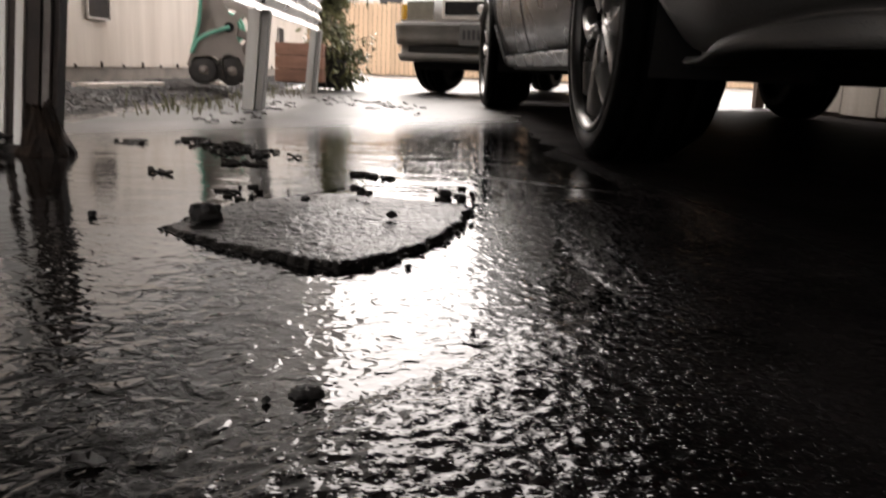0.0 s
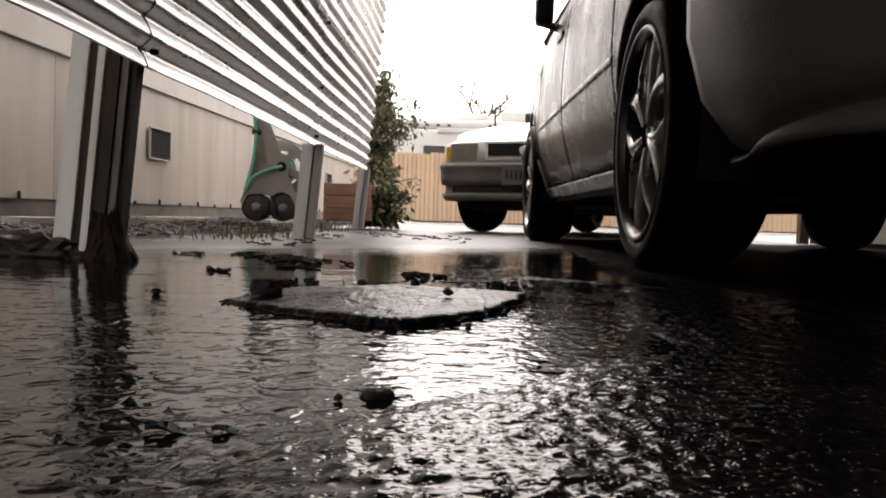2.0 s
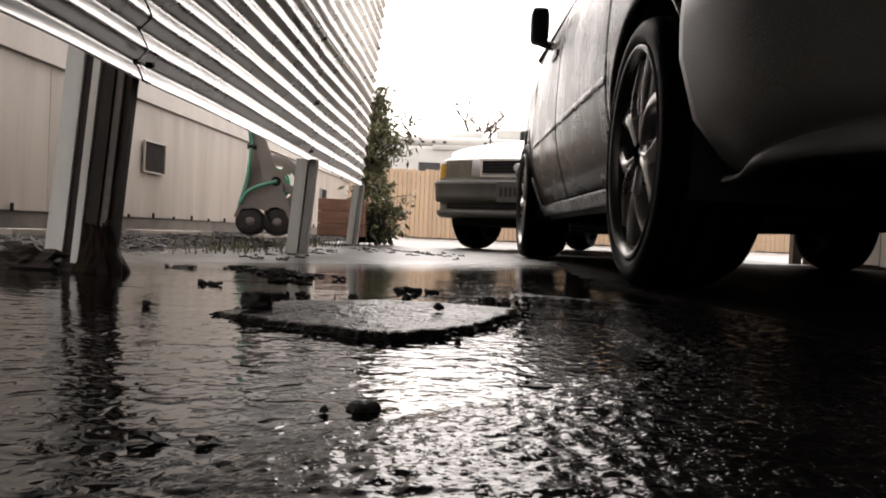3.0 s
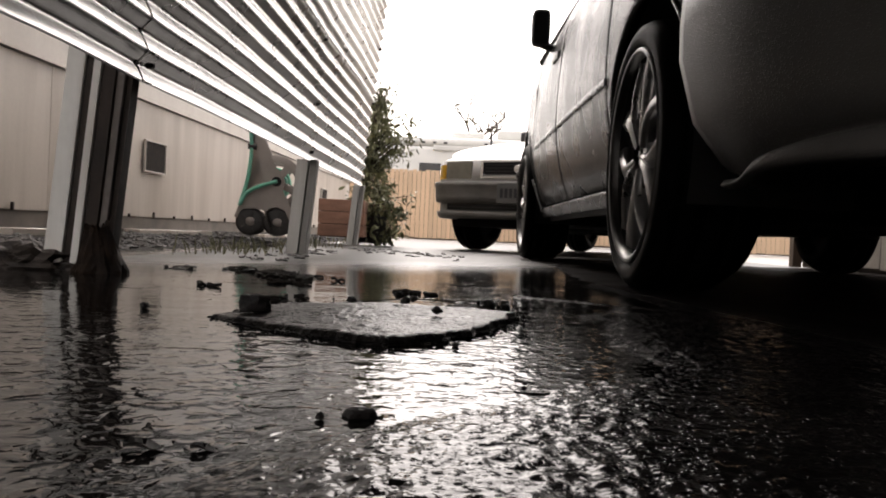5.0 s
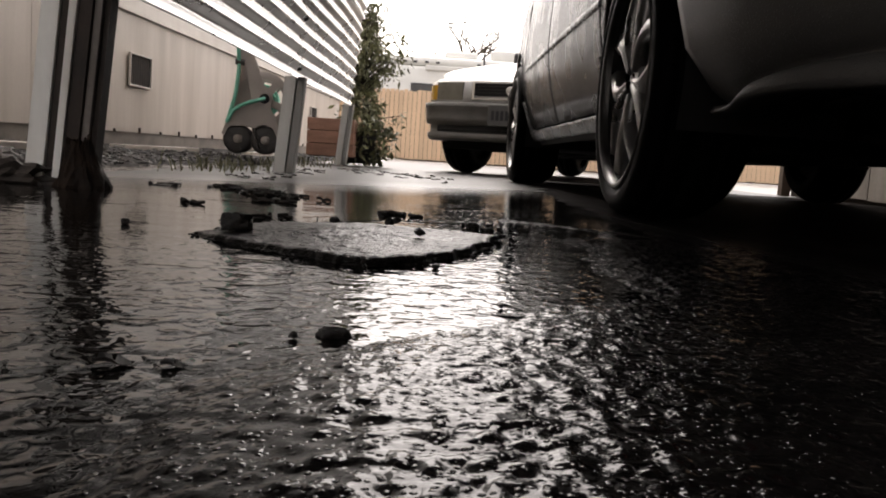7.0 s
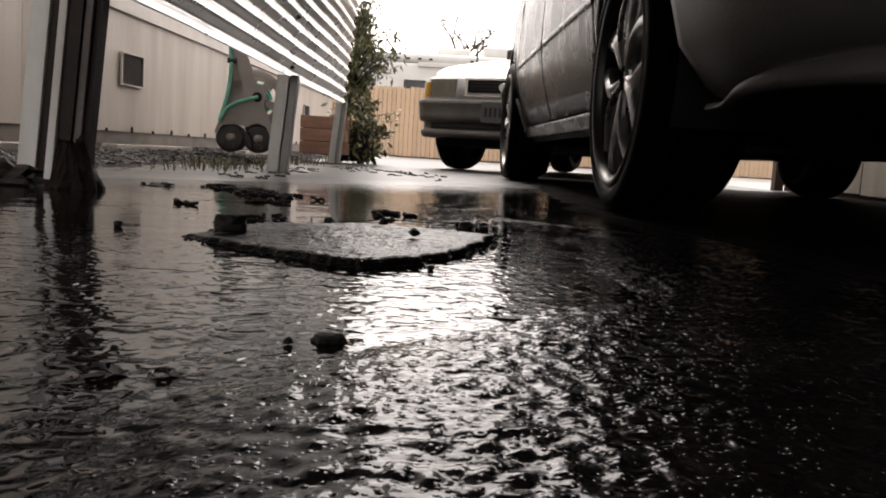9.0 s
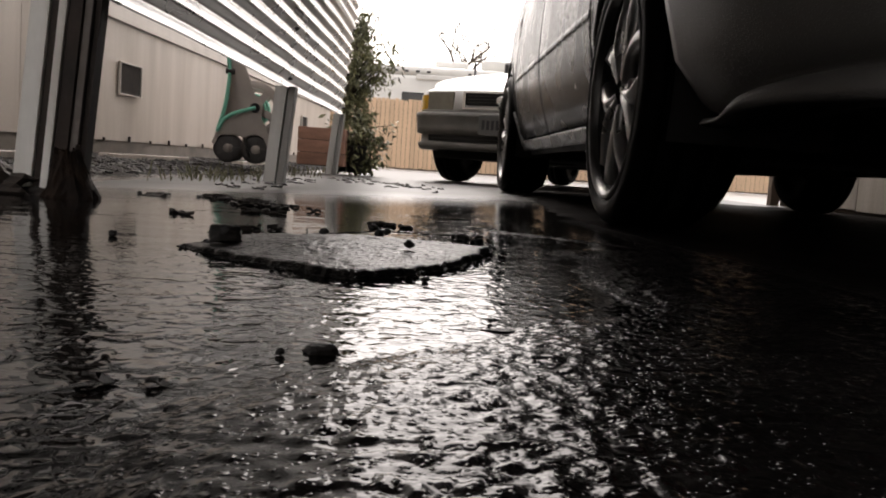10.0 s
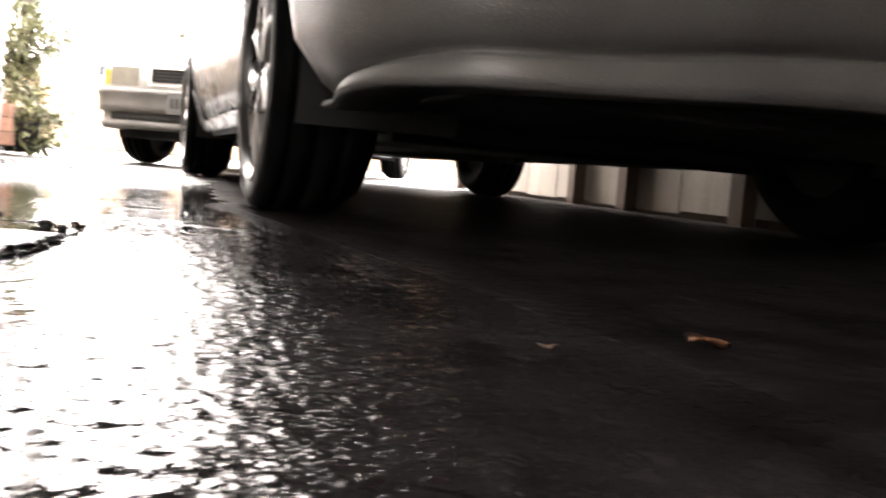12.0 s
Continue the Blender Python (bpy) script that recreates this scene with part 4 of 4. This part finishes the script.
lump("asphalt_lump", -0.152, 1.005, 0.0155, 0.020, 0.015, 0.0115, 12, 2, "blocky dark lump of asphalt on the broken patch", "lump", "", 1.0)
lump("asphalt_lump", 0.058, 0.482, 0.002, 0.0095, 0.008, 0.0034, 20, 5, "small rough wet lump of asphalt in the puddle", "lump", "", 1.0)
G = "loose pebbles on the drive"
for i, (x, y, r) in enumerate(((0.037, 0.468, 0.0026), (0.067, 1.041, 0.0065), (-0.301, 1.032, 0.006), (-0.004, 1.256, 0.008), (-0.057, 1.14, 0.006), (0.204, 0.498, 0.0022),
                               (0.16, 0.62, 0.0024), (0.002, 1.30, 0.009), (0.022, 1.21, 0.006), (0.10, 0.82, 0.0035), (0.13, 1.30, 0.011), (0.155, 1.27, 0.009), (0.24, 0.55, 0.0022))):
    lump("pebble", x, y, (0.013 if (0.83 < y < 1.28 and -0.15 < x < 0.15) else 0.001) + r * 0.4, r, r * 0.85, r * 0.7, 40 * i, i + 11, "small dark wet pebble", "pebble", G)


def sliver(bm, x, y, z, length, width, turn, rng):
    """A curled wet leaf scrap or bark flake."""
    c, s = math.cos(turn), math.sin(turn)
    rows = []
    for i in range(5):
        q = i / 4 - 0.5
        half = width * (1 - (2 * q) ** 2) ** 0.5 * 0.5 + width * 0.12
        lift = length * 0.10 * rng.uniform(-0.6, 1) + 0.002
        row = []
        for u, dz in ((-1, 0), (rng.uniform(-0.4, 0.4), 0.45 * half + 0.001), (1, 0), (0, -0.004)):
            px, py = q * length, u * half
            row.append((x + px * c - py * s, y + px * s + py * c, z + lift + dz))
        rows.append(row)
    grid(rows, closed=True, bm=bm)


rng = random.Random(8)
bm = bmesh.new()


def trail(a, b, n, wide, lo, hi):
    for _ in range(n):
        q = rng.random()
        x, y = a[0] + (b[0] - a[0]) * q + rng.gauss(0, wide), a[1] + (b[1] - a[1]) * q + rng.gauss(0, wide * 1.4)
        sliver(bm, x, y, max(0.0, bank(x, y)) + 0.001, rng.uniform(lo, hi), rng.uniform(0.25, 0.6) * lo, rng.uniform(0, 3.14), rng)


trail((-0.52, 2.10), (-0.35, 1.95), 34, 0.025, 0.012, 0.045)
trail((-0.38, 1.98), (-0.25, 1.78), 46, 0.03, 0.012, 0.045)
trail((-0.40, 1.50), (-0.35, 1.46), 5, 0.012, 0.015, 0.04)
trail((-0.66, 1.95), (-0.58, 1.98), 6, 0.02, 0.02, 0.06)
trail((-0.30, 1.66), (-0.24, 1.62), 8, 0.02, 0.015, 0.04)
trail((-0.02, 1.53), (0.02, 1.50), 12, 0.016, 0.012, 0.035)
trail((-0.20, 1.32), (-0.12, 1.16), 18, 0.022, 0.008, 0.022)
trail((0.10, 1.38), (0.17, 1.28), 10, 0.02, 0.008, 0.02)
trail((-0.10, 3.9), (-0.55, 5.2), 46, 0.12, 0.02, 0.07)
trail((-0.60, 2.75), (-0.75, 4.4), 40, 0.06, 0.02, 0.06)
tagged(link("leaf_litter", bm, LITTER, None, False), "sodden dark leaf scraps and bark drifted on the puddle", "leaf litter", kind="stuff")
bm = bmesh.new()
for _ in range(5200):
    x, y = rng.uniform(-1.88, -0.9), rng.uniform(1.6, 8.5)
    if bank(x, y) < 0.02:
        continue
    sliver(bm, x, y, ground_height(x, y), rng.uniform(0.015, 0.05), rng.uniform(0.006, 0.02), rng.uniform(0, 3.14), rng)
tagged(link("mulch", bm, LITTER, None, False), "dark wet bark and leaf mulch along the house", "mulch", kind="stuff")

# a row of pale laths lying on the earth strip
for i, (x, y, L, a) in enumerate(((-1.52, 4.3, 0.8, 84), (-1.40, 2.9, 0.5, 78), (-1.46, 6.3, 1.0, 88))):
    z = ground_height(x, y) + 0.012
    b = box(-L / 2, L / 2, -0.04, 0.04, -0.012, 0.012, 0.003)
    o = link("lath", b, HOUSE)
    o.matrix_world = pose(x, y, z, 0, 0, a)
    tagged(o, "pale wet wooden lath lying on the mulch", "lath", "laths on the earth strip")

# brown leaf on the asphalt, sodden dark ones in the film of water
def curled_leaf(name, mat, wavy=1.0):
    rows = []
    for i in range(11):
        q = i / 10
        half = 0.012 * math.sin(math.pi * min(1, q * 1.05 + 0.02)) ** 0.7 * (1 + 0.25 * wavy * math.sin(q * 19)) + 0.0006
        rows.append([(-0.024 + 0.048 * q, u * half, 0.004 + 0.004 * u * u + 0.005 * math.sin(q * 3 * wavy + 1) + (-0.0012 if k == 3 else 0)) for k, u in enumerate((-1, 0, 1, 0.01))])
    return link(name, grid(rows, closed=True), mat, None, True)


for x, y, size, turn in ((-0.026, 0.384, 0.60, 24), (0.0, 0.388, 0.40, 14)):
    wet_leaf = curled_leaf("sodden_leaf", LITTER, 1.5)
    wet_leaf.matrix_world = pose(x, y, max(0.0, ground_height(x, y)) - 0.004 * size, 0, 0, turn) @ Matrix.Scale(size, 4)
    tagged(wet_leaf, "sodden dark brown leaf lying in shallow water", "leaf", "sodden leaves in the puddle")
leaf = curled_leaf("dead_leaf", DEADLEAF)
leaf.matrix_world = pose(0.700, 0.572, ground_height(0.7, 0.572) - 0.001, 0, 0, 15)
tagged(leaf, "curled wet orange-brown dead leaf on the asphalt", "leaf")
leaf2 = copy_thing(leaf, pose(0.56, 0.56, ground_height(0.56, 0.56) - 0.001, 0, 0, 75) @ Matrix.Scale(0.5, 4))
tagged(leaf2, "small torn wet brown leaf on the asphalt", "leaf")

# grass at the foot of the second and third post
bm = bmesh.new()
for _ in range(190):
    y = rng.choice((rng.gauss(3.5, 0.28), rng.gauss(5.0, 0.5), rng.uniform(3, 8)))
    x = -0.88 - 0.03 * (y - 2.5) + rng.gauss(0, 0.09)
    z = max(0, ground_height(x, y)) - 0.004
    h, a = rng.uniform(0.02, 0.075), rng.uniform(0, 6.28)
    dx, dy = math.cos(a) * h * 0.5, math.sin(a) * h * 0.5
    w2 = rng.uniform(0.0015, 0.003)
    grid([[(x - w2, y, z), (x + w2, y, z), (x, y + w2, z)], [(x + dx * 0.4 - w2, y + dy * 0.4, z + h * 0.65), (x + dx * 0.4 + w2, y + dy * 0.4, z + h * 0.65), (x + dx * 0.4, y + dy * 0.4 + w2, z + h * 0.65)], [(x + dx - 0.0004, y + dy, z + h), (x + dx + 0.0004, y + dy, z + h), (x + dx, y + dy + 0.0004, z + h)]], closed=True, bm=bm)
tagged(link("grass", bm, GRASS, None, False), "thin weedy grass along the puddle's edge", "grass", kind="stuff")

# ---------------- hose reel cart ----------------
cart = thing("hose_reel_cart", "taupe plastic garden hose reel cart with green hose, by the house", "hose reel", pose(-1.270, 5.2, 0.055, 0, 0, 12))


def ring(r0, r1, x0, x1, steps=40):
    return lathe([(x0, r0), (x0, r1), (x1, r1), (x1, r0), (x0, r0)], steps)


def spin(bm, m):
    bmesh.ops.transform(bm, matrix=m, verts=bm.verts)
    return bm


ZT = pose(0, 0, 0, 0, 0, 90)
for sy in (-0.14, 0.14):
    # reel discs with openings
    d = part("reel_disc", spin(ring(0.122, 0.165, -0.008, 0.008), pose(0.05, sy, 0.325) @ ZT), REEL, cart, "", True)
    part("reel_hub", spin(lathe([(-0.01, 0.0), (-0.01, 0.06), (0.01, 0.06), (0.01, 0.0)], 28), pose(0.05, sy, 0.325) @ ZT), REEL, d, "", True)
    for k in range(5):
        a = 72 * k + 20
        part("disc_spoke", spin(box(0.05, 0.13, -0.007, 0.007, -0.022, 0.022, 0.004), pose(0.05, sy, 0.325) @ Matrix.Rotation(radians(a), 4, "Y")), REEL, d)
    s2 = -0.175 if sy < 0 else 0.175
    # side frame: a broad slanting leg and an arched foot
    prof = [(-0.125, 0.75), (-0.08, 0.75), (-0.038, 0.63), (0.056, 0.407), (0.085, 0.39), (0.104, 0.345), (0.100, 0.275), (0.140, 0.19), (0.176, 0.10), (0.188, 0.02), (0.162, 0.02), (0.148, 0.09), (0.115, 0.16), (0.068, 0.178), (0.03, 0.168), (0.0, 0.145), (-0.03, 0.165), (-0.09, 0.178), (-0.14, 0.155), (-0.165, 0.10), (-0.180, 0.11), (-0.155, 0.185), (-0.12, 0.210), (-0.03, 0.33), (-0.026, 0.372), (-0.073, 0.525), (-0.090, 0.63)]
    bm = bmesh.new()
    a = [bm.verts.new((x, s2 - 0.014, z)) for x, z in prof]
    b = [bm.verts.new((x, s2 + 0.014, z)) for x, z in prof]
    bm.faces.new(a), bm.faces.new(b[::-1])
    for i in range(len(prof)):
        j = (i + 1) % len(prof)
        bm.faces.new((a[i], a[j], b[j], b[i]))
    bmesh.ops.triangulate(bm, faces=[f for f in bm.faces if len(f.verts) > 4])
    part("side_frame", bm, REEL, cart)
    for wx, wr in ((-0.088, 0.084), (0.072, 0.084)):
        wl2 = part("cart_wheel", spin(lathe([(-0.022, 0.03), (-0.022, wr * 0.8), (-0.016, wr), (0.016, wr), (0.022, wr * 0.8), (0.022, 0.03)], 30), pose(wx, s2 * 0.86, wr) @ ZT), REELDARK, cart, "dark plastic wheel", True)
        part("wheel_cap", spin(lathe([(-0.026, 0.0), (-0.026, 0.026), (0.026, 0.026), (0.026, 0.0)], 18), pose(wx, s2 * 0.86, wr) @ ZT), REEL, wl2, "", True)
        for k in range(5):
            part("wheel_spoke", spin(box(0.02, wr * 0.84, -0.024, 0.024, -0.006, 0.006, 0.002), pose(wx, s2 * 0.86, wr) @ Matrix.Rotation(radians(72 * k), 4, "Y")), REELDARK, wl2)
part("drum", spin(lathe([(-0.14, 0.0), (-0.14, 0.05), (0.14, 0.05), (0.14, 0.0)], 24), pose(0.05, 0, 0.325) @ ZT), REEL, cart, "", True)
part("handle", tube(((-0.10, -0.17, 0.74), (-0.11, -0.15, 0.80), (-0.11, 0.15, 0.80), (-0.10, 0.17, 0.74)), 0.014), REEL, cart, "", True)
part("strut", tube(((0.005, -0.205, 0.15), (0.045, -0.205, 0.03)), 0.011), CHROME, cart, "pale metal strut")
pts = []
for k in range(260):
    t = k / 259
    a = t * 11 * 2 * math.pi
    pts.append((0.05 + (0.066 + 0.02 * (t > 0.5)) * math.cos(a), -0.11 + 0.22 * (abs((t * 4) % 2 - 1)), 0.325 + (0.066 + 0.02 * (t > 0.5)) * math.sin(a)))
part("hub_hole", spin(lathe([(-0.003, 0.0), (-0.003, 0.027), (0.003, 0.030), (0.003, 0.0)], 20), pose(0.06, -0.191, 0.33) @ ZT), BLACK, cart, "dark hub opening")
part("wound_hose", tube(pts, 0.0095, 6), HOSE, cart, "green garden hose", True)
part("loose_hose", tube(flowing(((0.062, -0.20, 0.33), (0.02, -0.215, 0.315), (-0.06, -0.22, 0.285), (-0.115, -0.22, 0.245), (-0.146, -0.22, 0.185), (-0.138, -0.215, 0.215), (-0.112, -0.21, 0.32), (-0.100, -0.205, 0.407), (-0.094, -0.20, 0.513), (-0.104, -0.20, 0.642), (-0.12, -0.18, 0.72))), 0.0115, 10), HOSE, cart, "green garden hose", True)
part("hose_guide", tube(((-0.115, -0.2, 0.53), (-0.065, -0.19, 0.53)), 0.018), REELDARK, cart)

# ---------------- planter and shrub ----------------
pl = thing("planter_box", "red-brown wooden planter box at the house corner", "planter", pose(-1.03, 6.6, 0.06, 0, 0, 4))
for k in range(3):
    part("board", box(-0.175, 0.175, -0.22, -0.20, 0.005 + 0.095 * k, 0.096 + 0.095 * k, 0.004), REDWOOD, pl)
    part("board", box(-0.175, 0.175, 0.20, 0.22, 0.005 + 0.095 * k, 0.096 + 0.095 * k, 0.004), REDWOOD, pl)
    part("end_board", box(-0.175, -0.155, -0.199, 0.199, 0.005 + 0.095 * k, 0.096 + 0.095 * k, 0.004), REDWOOD, pl)
    part("end_board", box(0.155, 0.175, -0.199, 0.199, 0.005 + 0.095 * k, 0.096 + 0.095 * k, 0.004), REDWOOD, pl)
part("soil", box(-0.154, 0.154, -0.199, 0.199, 0.0, 0.25), SOIL, pl)


def leaf_blade(bm, p, d, size, rng):
    """One pointed leaf with a folded midrib."""
    d = d.normalized()
    s = d.cross(Vector((rng.uniform(-1, 1), rng.uniform(-1, 1), rng.uniform(-1, 1)))).normalized()
    n = d.cross(s)
    a = bm.verts.new(p)
    b = bm.verts.new(p + d * size * 0.5 + s * size * 0.17 + n * size * 0.06)
    c = bm.verts.new(p + d * size - n * size * 0.12)
    e = bm.verts.new(p + d * size * 0.5 - s * size * 0.17 + n * size * 0.06)
    m = bm.verts.new(p + d * size * 0.5)
    bm.faces.new((a, b, m)), bm.faces.new((b, c, m)), bm.faces.new((a, m, e)), bm.faces.new((m, c, e))


def shrub(x, y, h, spread, seed, clumps, label, lean=(0, 0), bare=0.0):
    rng = random.Random(seed)
    sh = thing("shrub", label, "shrub", pose(x, y, 0.03))
    stems, leaves = bmesh.new(), bmesh.new()
    for k in range(clumps):
        q = bare + (1 - bare) * rng.random() ** 1.15
        z = h * (0.10 + 0.9 * q)
        wide = spread * (0.35 + 1.1 * math.sin(math.pi * min(1, (q - bare) / (1 - bare) * 0.85 + 0.12))) * (0.75 + 0.5 * noise.noise((q * 6, seed, 0)))
        a = rng.uniform(0, 6.28)
        e = Vector((math.cos(a) * wide * rng.uniform(0.3, 1) + lean[0] * q, math.sin(a) * wide * rng.uniform(0.3, 1) + lean[1] * q, z))
        b = Vector((lean[0] * q * 0.6, lean[1] * q * 0.6, z * 0.72))
        tube((b, b.lerp(e, 0.5) + Vector((0, 0, 0.03)), e), 0.006, 5, stems, 0.4)
        for _ in range(rng.randint(16, 26)):
            p = b.lerp(e, rng.uniform(0.45, 1.1)) + Vector([rng.gauss(0, 0.035) for _ in range(3)])
            leaf_blade(leaves, p, Vector((rng.gauss(0, 0.6), rng.gauss(0, 0.6), rng.uniform(-1.5, 0.2))), rng.uniform(0.045, 0.085), rng)
    tube(((0, 0, 0), (0.02, 0, h * 0.3), (lean[0] * 0.4, lean[1] * 0.4, h * 0.6), (lean[0] * 0.8, lean[1] * 0.8, h * 0.95)), 0.03, 8, stems, 0.25)
    part("trunk", stems, BARK, sh, "", True)
    part("crown", leaves, LEAF, sh, "dense narrow wet green leaves")
    return sh


shrub(-0.98, 7.1, 1.30, 0.32, 3, 105, "tall narrow leafy shrub growing behind the metal screen", (0.14, 0), 0.40)
shrub(-0.82, 6.9, 0.54, 0.27, 5, 70, "low leafy shrub at the screen's end")
pot = thing("plant_pot", "dark plastic plant pot under the shrub", "plant pot", pose(-0.86, 6.85, 0.02))
part("pot", lathe([(0.0, 0.0), (0.0, 0.10), (0.20, 0.135), (0.215, 0.145), (0.215, 0.13), (0.18, 0.12), (0.18, 0.0)], 28, "z"), REELDARK, pot, "", True)

# ---------------- motorhome beyond the fence ----------------
rv = thing("motorhome", "white motorhome parked beyond the fence", "motorhome", pose(0.9, 25, 0))
part("body", box(-4.3, 4.3, 0, 2.4, 0.55, 2.72, 0.12), RVSKIN, rv, "", True)
part("roof", box(-4.25, 4.25, 0.05, 2.35, 2.73, 3.0, 0.12), RVSKIN, rv, "", True)
part("awning", box(-2.6, 3.6, -0.10, -0.005, 2.60, 2.74, 0.03), RVSKIN, rv)
for x, z, ww, hh in ((-2.95, 1.86, 0.56, 0.32), (-0.2, 1.75, 1.2, 0.5), (2.4, 1.75, 1.0, 0.5)):
    wnd = part("window", box(x, x + ww, -0.012, -0.004, z, z + hh, 0.003), RVDARK, rv, "dark window")
    b = box(x - 0.04, x, -0.02, -0.003, z - 0.04, z + hh + 0.04, 0.004)
    box(x + ww, x + ww + 0.04, -0.02, -0.003, z - 0.04, z + hh + 0.04, 0.004, None, b)
    box(x + 0.001, x + ww - 0.001, -0.02, -0.003, z - 0.04, z, 0.004, None, b)
    box(x + 0.001, x + ww - 0.001, -0.02, -0.003, z + hh, z + hh + 0.04, 0.004, None, b)
    part("window_frame", b, TRIM, wnd)
for x in (-3.25, -2.95, -2.62, -2.3, -1.1):
    part("marker_light", box(x, x + 0.11, -0.03, -0.004, 2.80, 2.86, 0.01), TRIM, rv)
part("roof_unit", box(-2.1, -1.1, 0.5, 1.6, 3.0, 3.24, 0.08), RVSKIN, rv, "white rooftop air conditioner", True)
part("roof_pod", box(-0.75, 2.0, 0.4, 1.9, 3.0, 3.34, 0.1), RVSKIN, rv, "", True)
part("roof_ladder", tube(((-0.9, -0.06, 2.3), (-0.9, -0.06, 3.15), (-0.9, 0.3, 3.2)), 0.03), TRIM, rv, "", True)
for x in (-2.8, 2.6):
    road_wheel = part("wheel", lathe([(-0.1, 0.0), (-0.1, 0.38), (0.1, 0.38), (0.1, 0.0)], 24, "x", None, (0, 0, 0)), RUBBER, rv)
    road_wheel.matrix_local = pose(x, 0.2, 0.36, 0, 0, 90)


# ---------------- bare tree far off ----------------
def bare_tree(x, y, h, seed, label, leafy):
    rng = random.Random(seed)
    tr = thing("tree", label, "tree", pose(x, y, 0))
    wood, leaves = bmesh.new(), bmesh.new()

    def limb(p, d, length, r, depth):
        q = [p]
        for k in range(4):
            d = (d + Vector([rng.gauss(0, 0.22) for _ in range(3)]) + Vector((0, 0, 0.04))).normalized()
            q.append(q[-1] + d * length / 4)
        tube(q, r, 6, wood, 0.55)
        if depth == 0:
            for _ in range(leafy):
                leaf_blade(leaves, q[rng.randint(2, 4)] + Vector([rng.gauss(0, 0.12) for _ in range(3)]), Vector([rng.gauss(0, 1) for _ in range(3)]), rng.uniform(0.07, 0.15), rng)
            return
        for k in range(rng.randint(2, 3)):
            nd = (d + Vector((rng.gauss(0, 0.7), rng.gauss(0, 0.7), rng.gauss(0.1, 0.4)))).normalized()
            limb(q[rng.randint(2, 4)], nd, length * rng.uniform(0.6, 0.8), r * 0.55, depth - 1)
    top = Vector((0, 0, h * 0.66))
    tube((Vector((0, 0, 0)), Vector((0.1, 0, h * 0.3)), top), h * 0.03, 8, wood, 0.6)
    for k in range(6):
        a = 1.05 * k + rng.uniform(-0.3, 0.3)
        limb(top - Vector((0, 0, 0.3 * (k % 3))), Vector((math.cos(a), math.sin(a), 0.7)).normalized(), h * 0.19, h * 0.012, 3)
    part("trunk", wood, BARK, tr, "", True)
    if leafy:
        part("crown", leaves, LEAF, tr, "few ragged clumps of leaves")
    return tr


bare_tree(-0.75, 40, 6.9, 12, "bare winter tree with ragged clumps of leaves beyond the motorhome", 8)
bare_tree(2.0, 44, 6.2, 21, "bare winter tree behind the parked vehicles", 3)
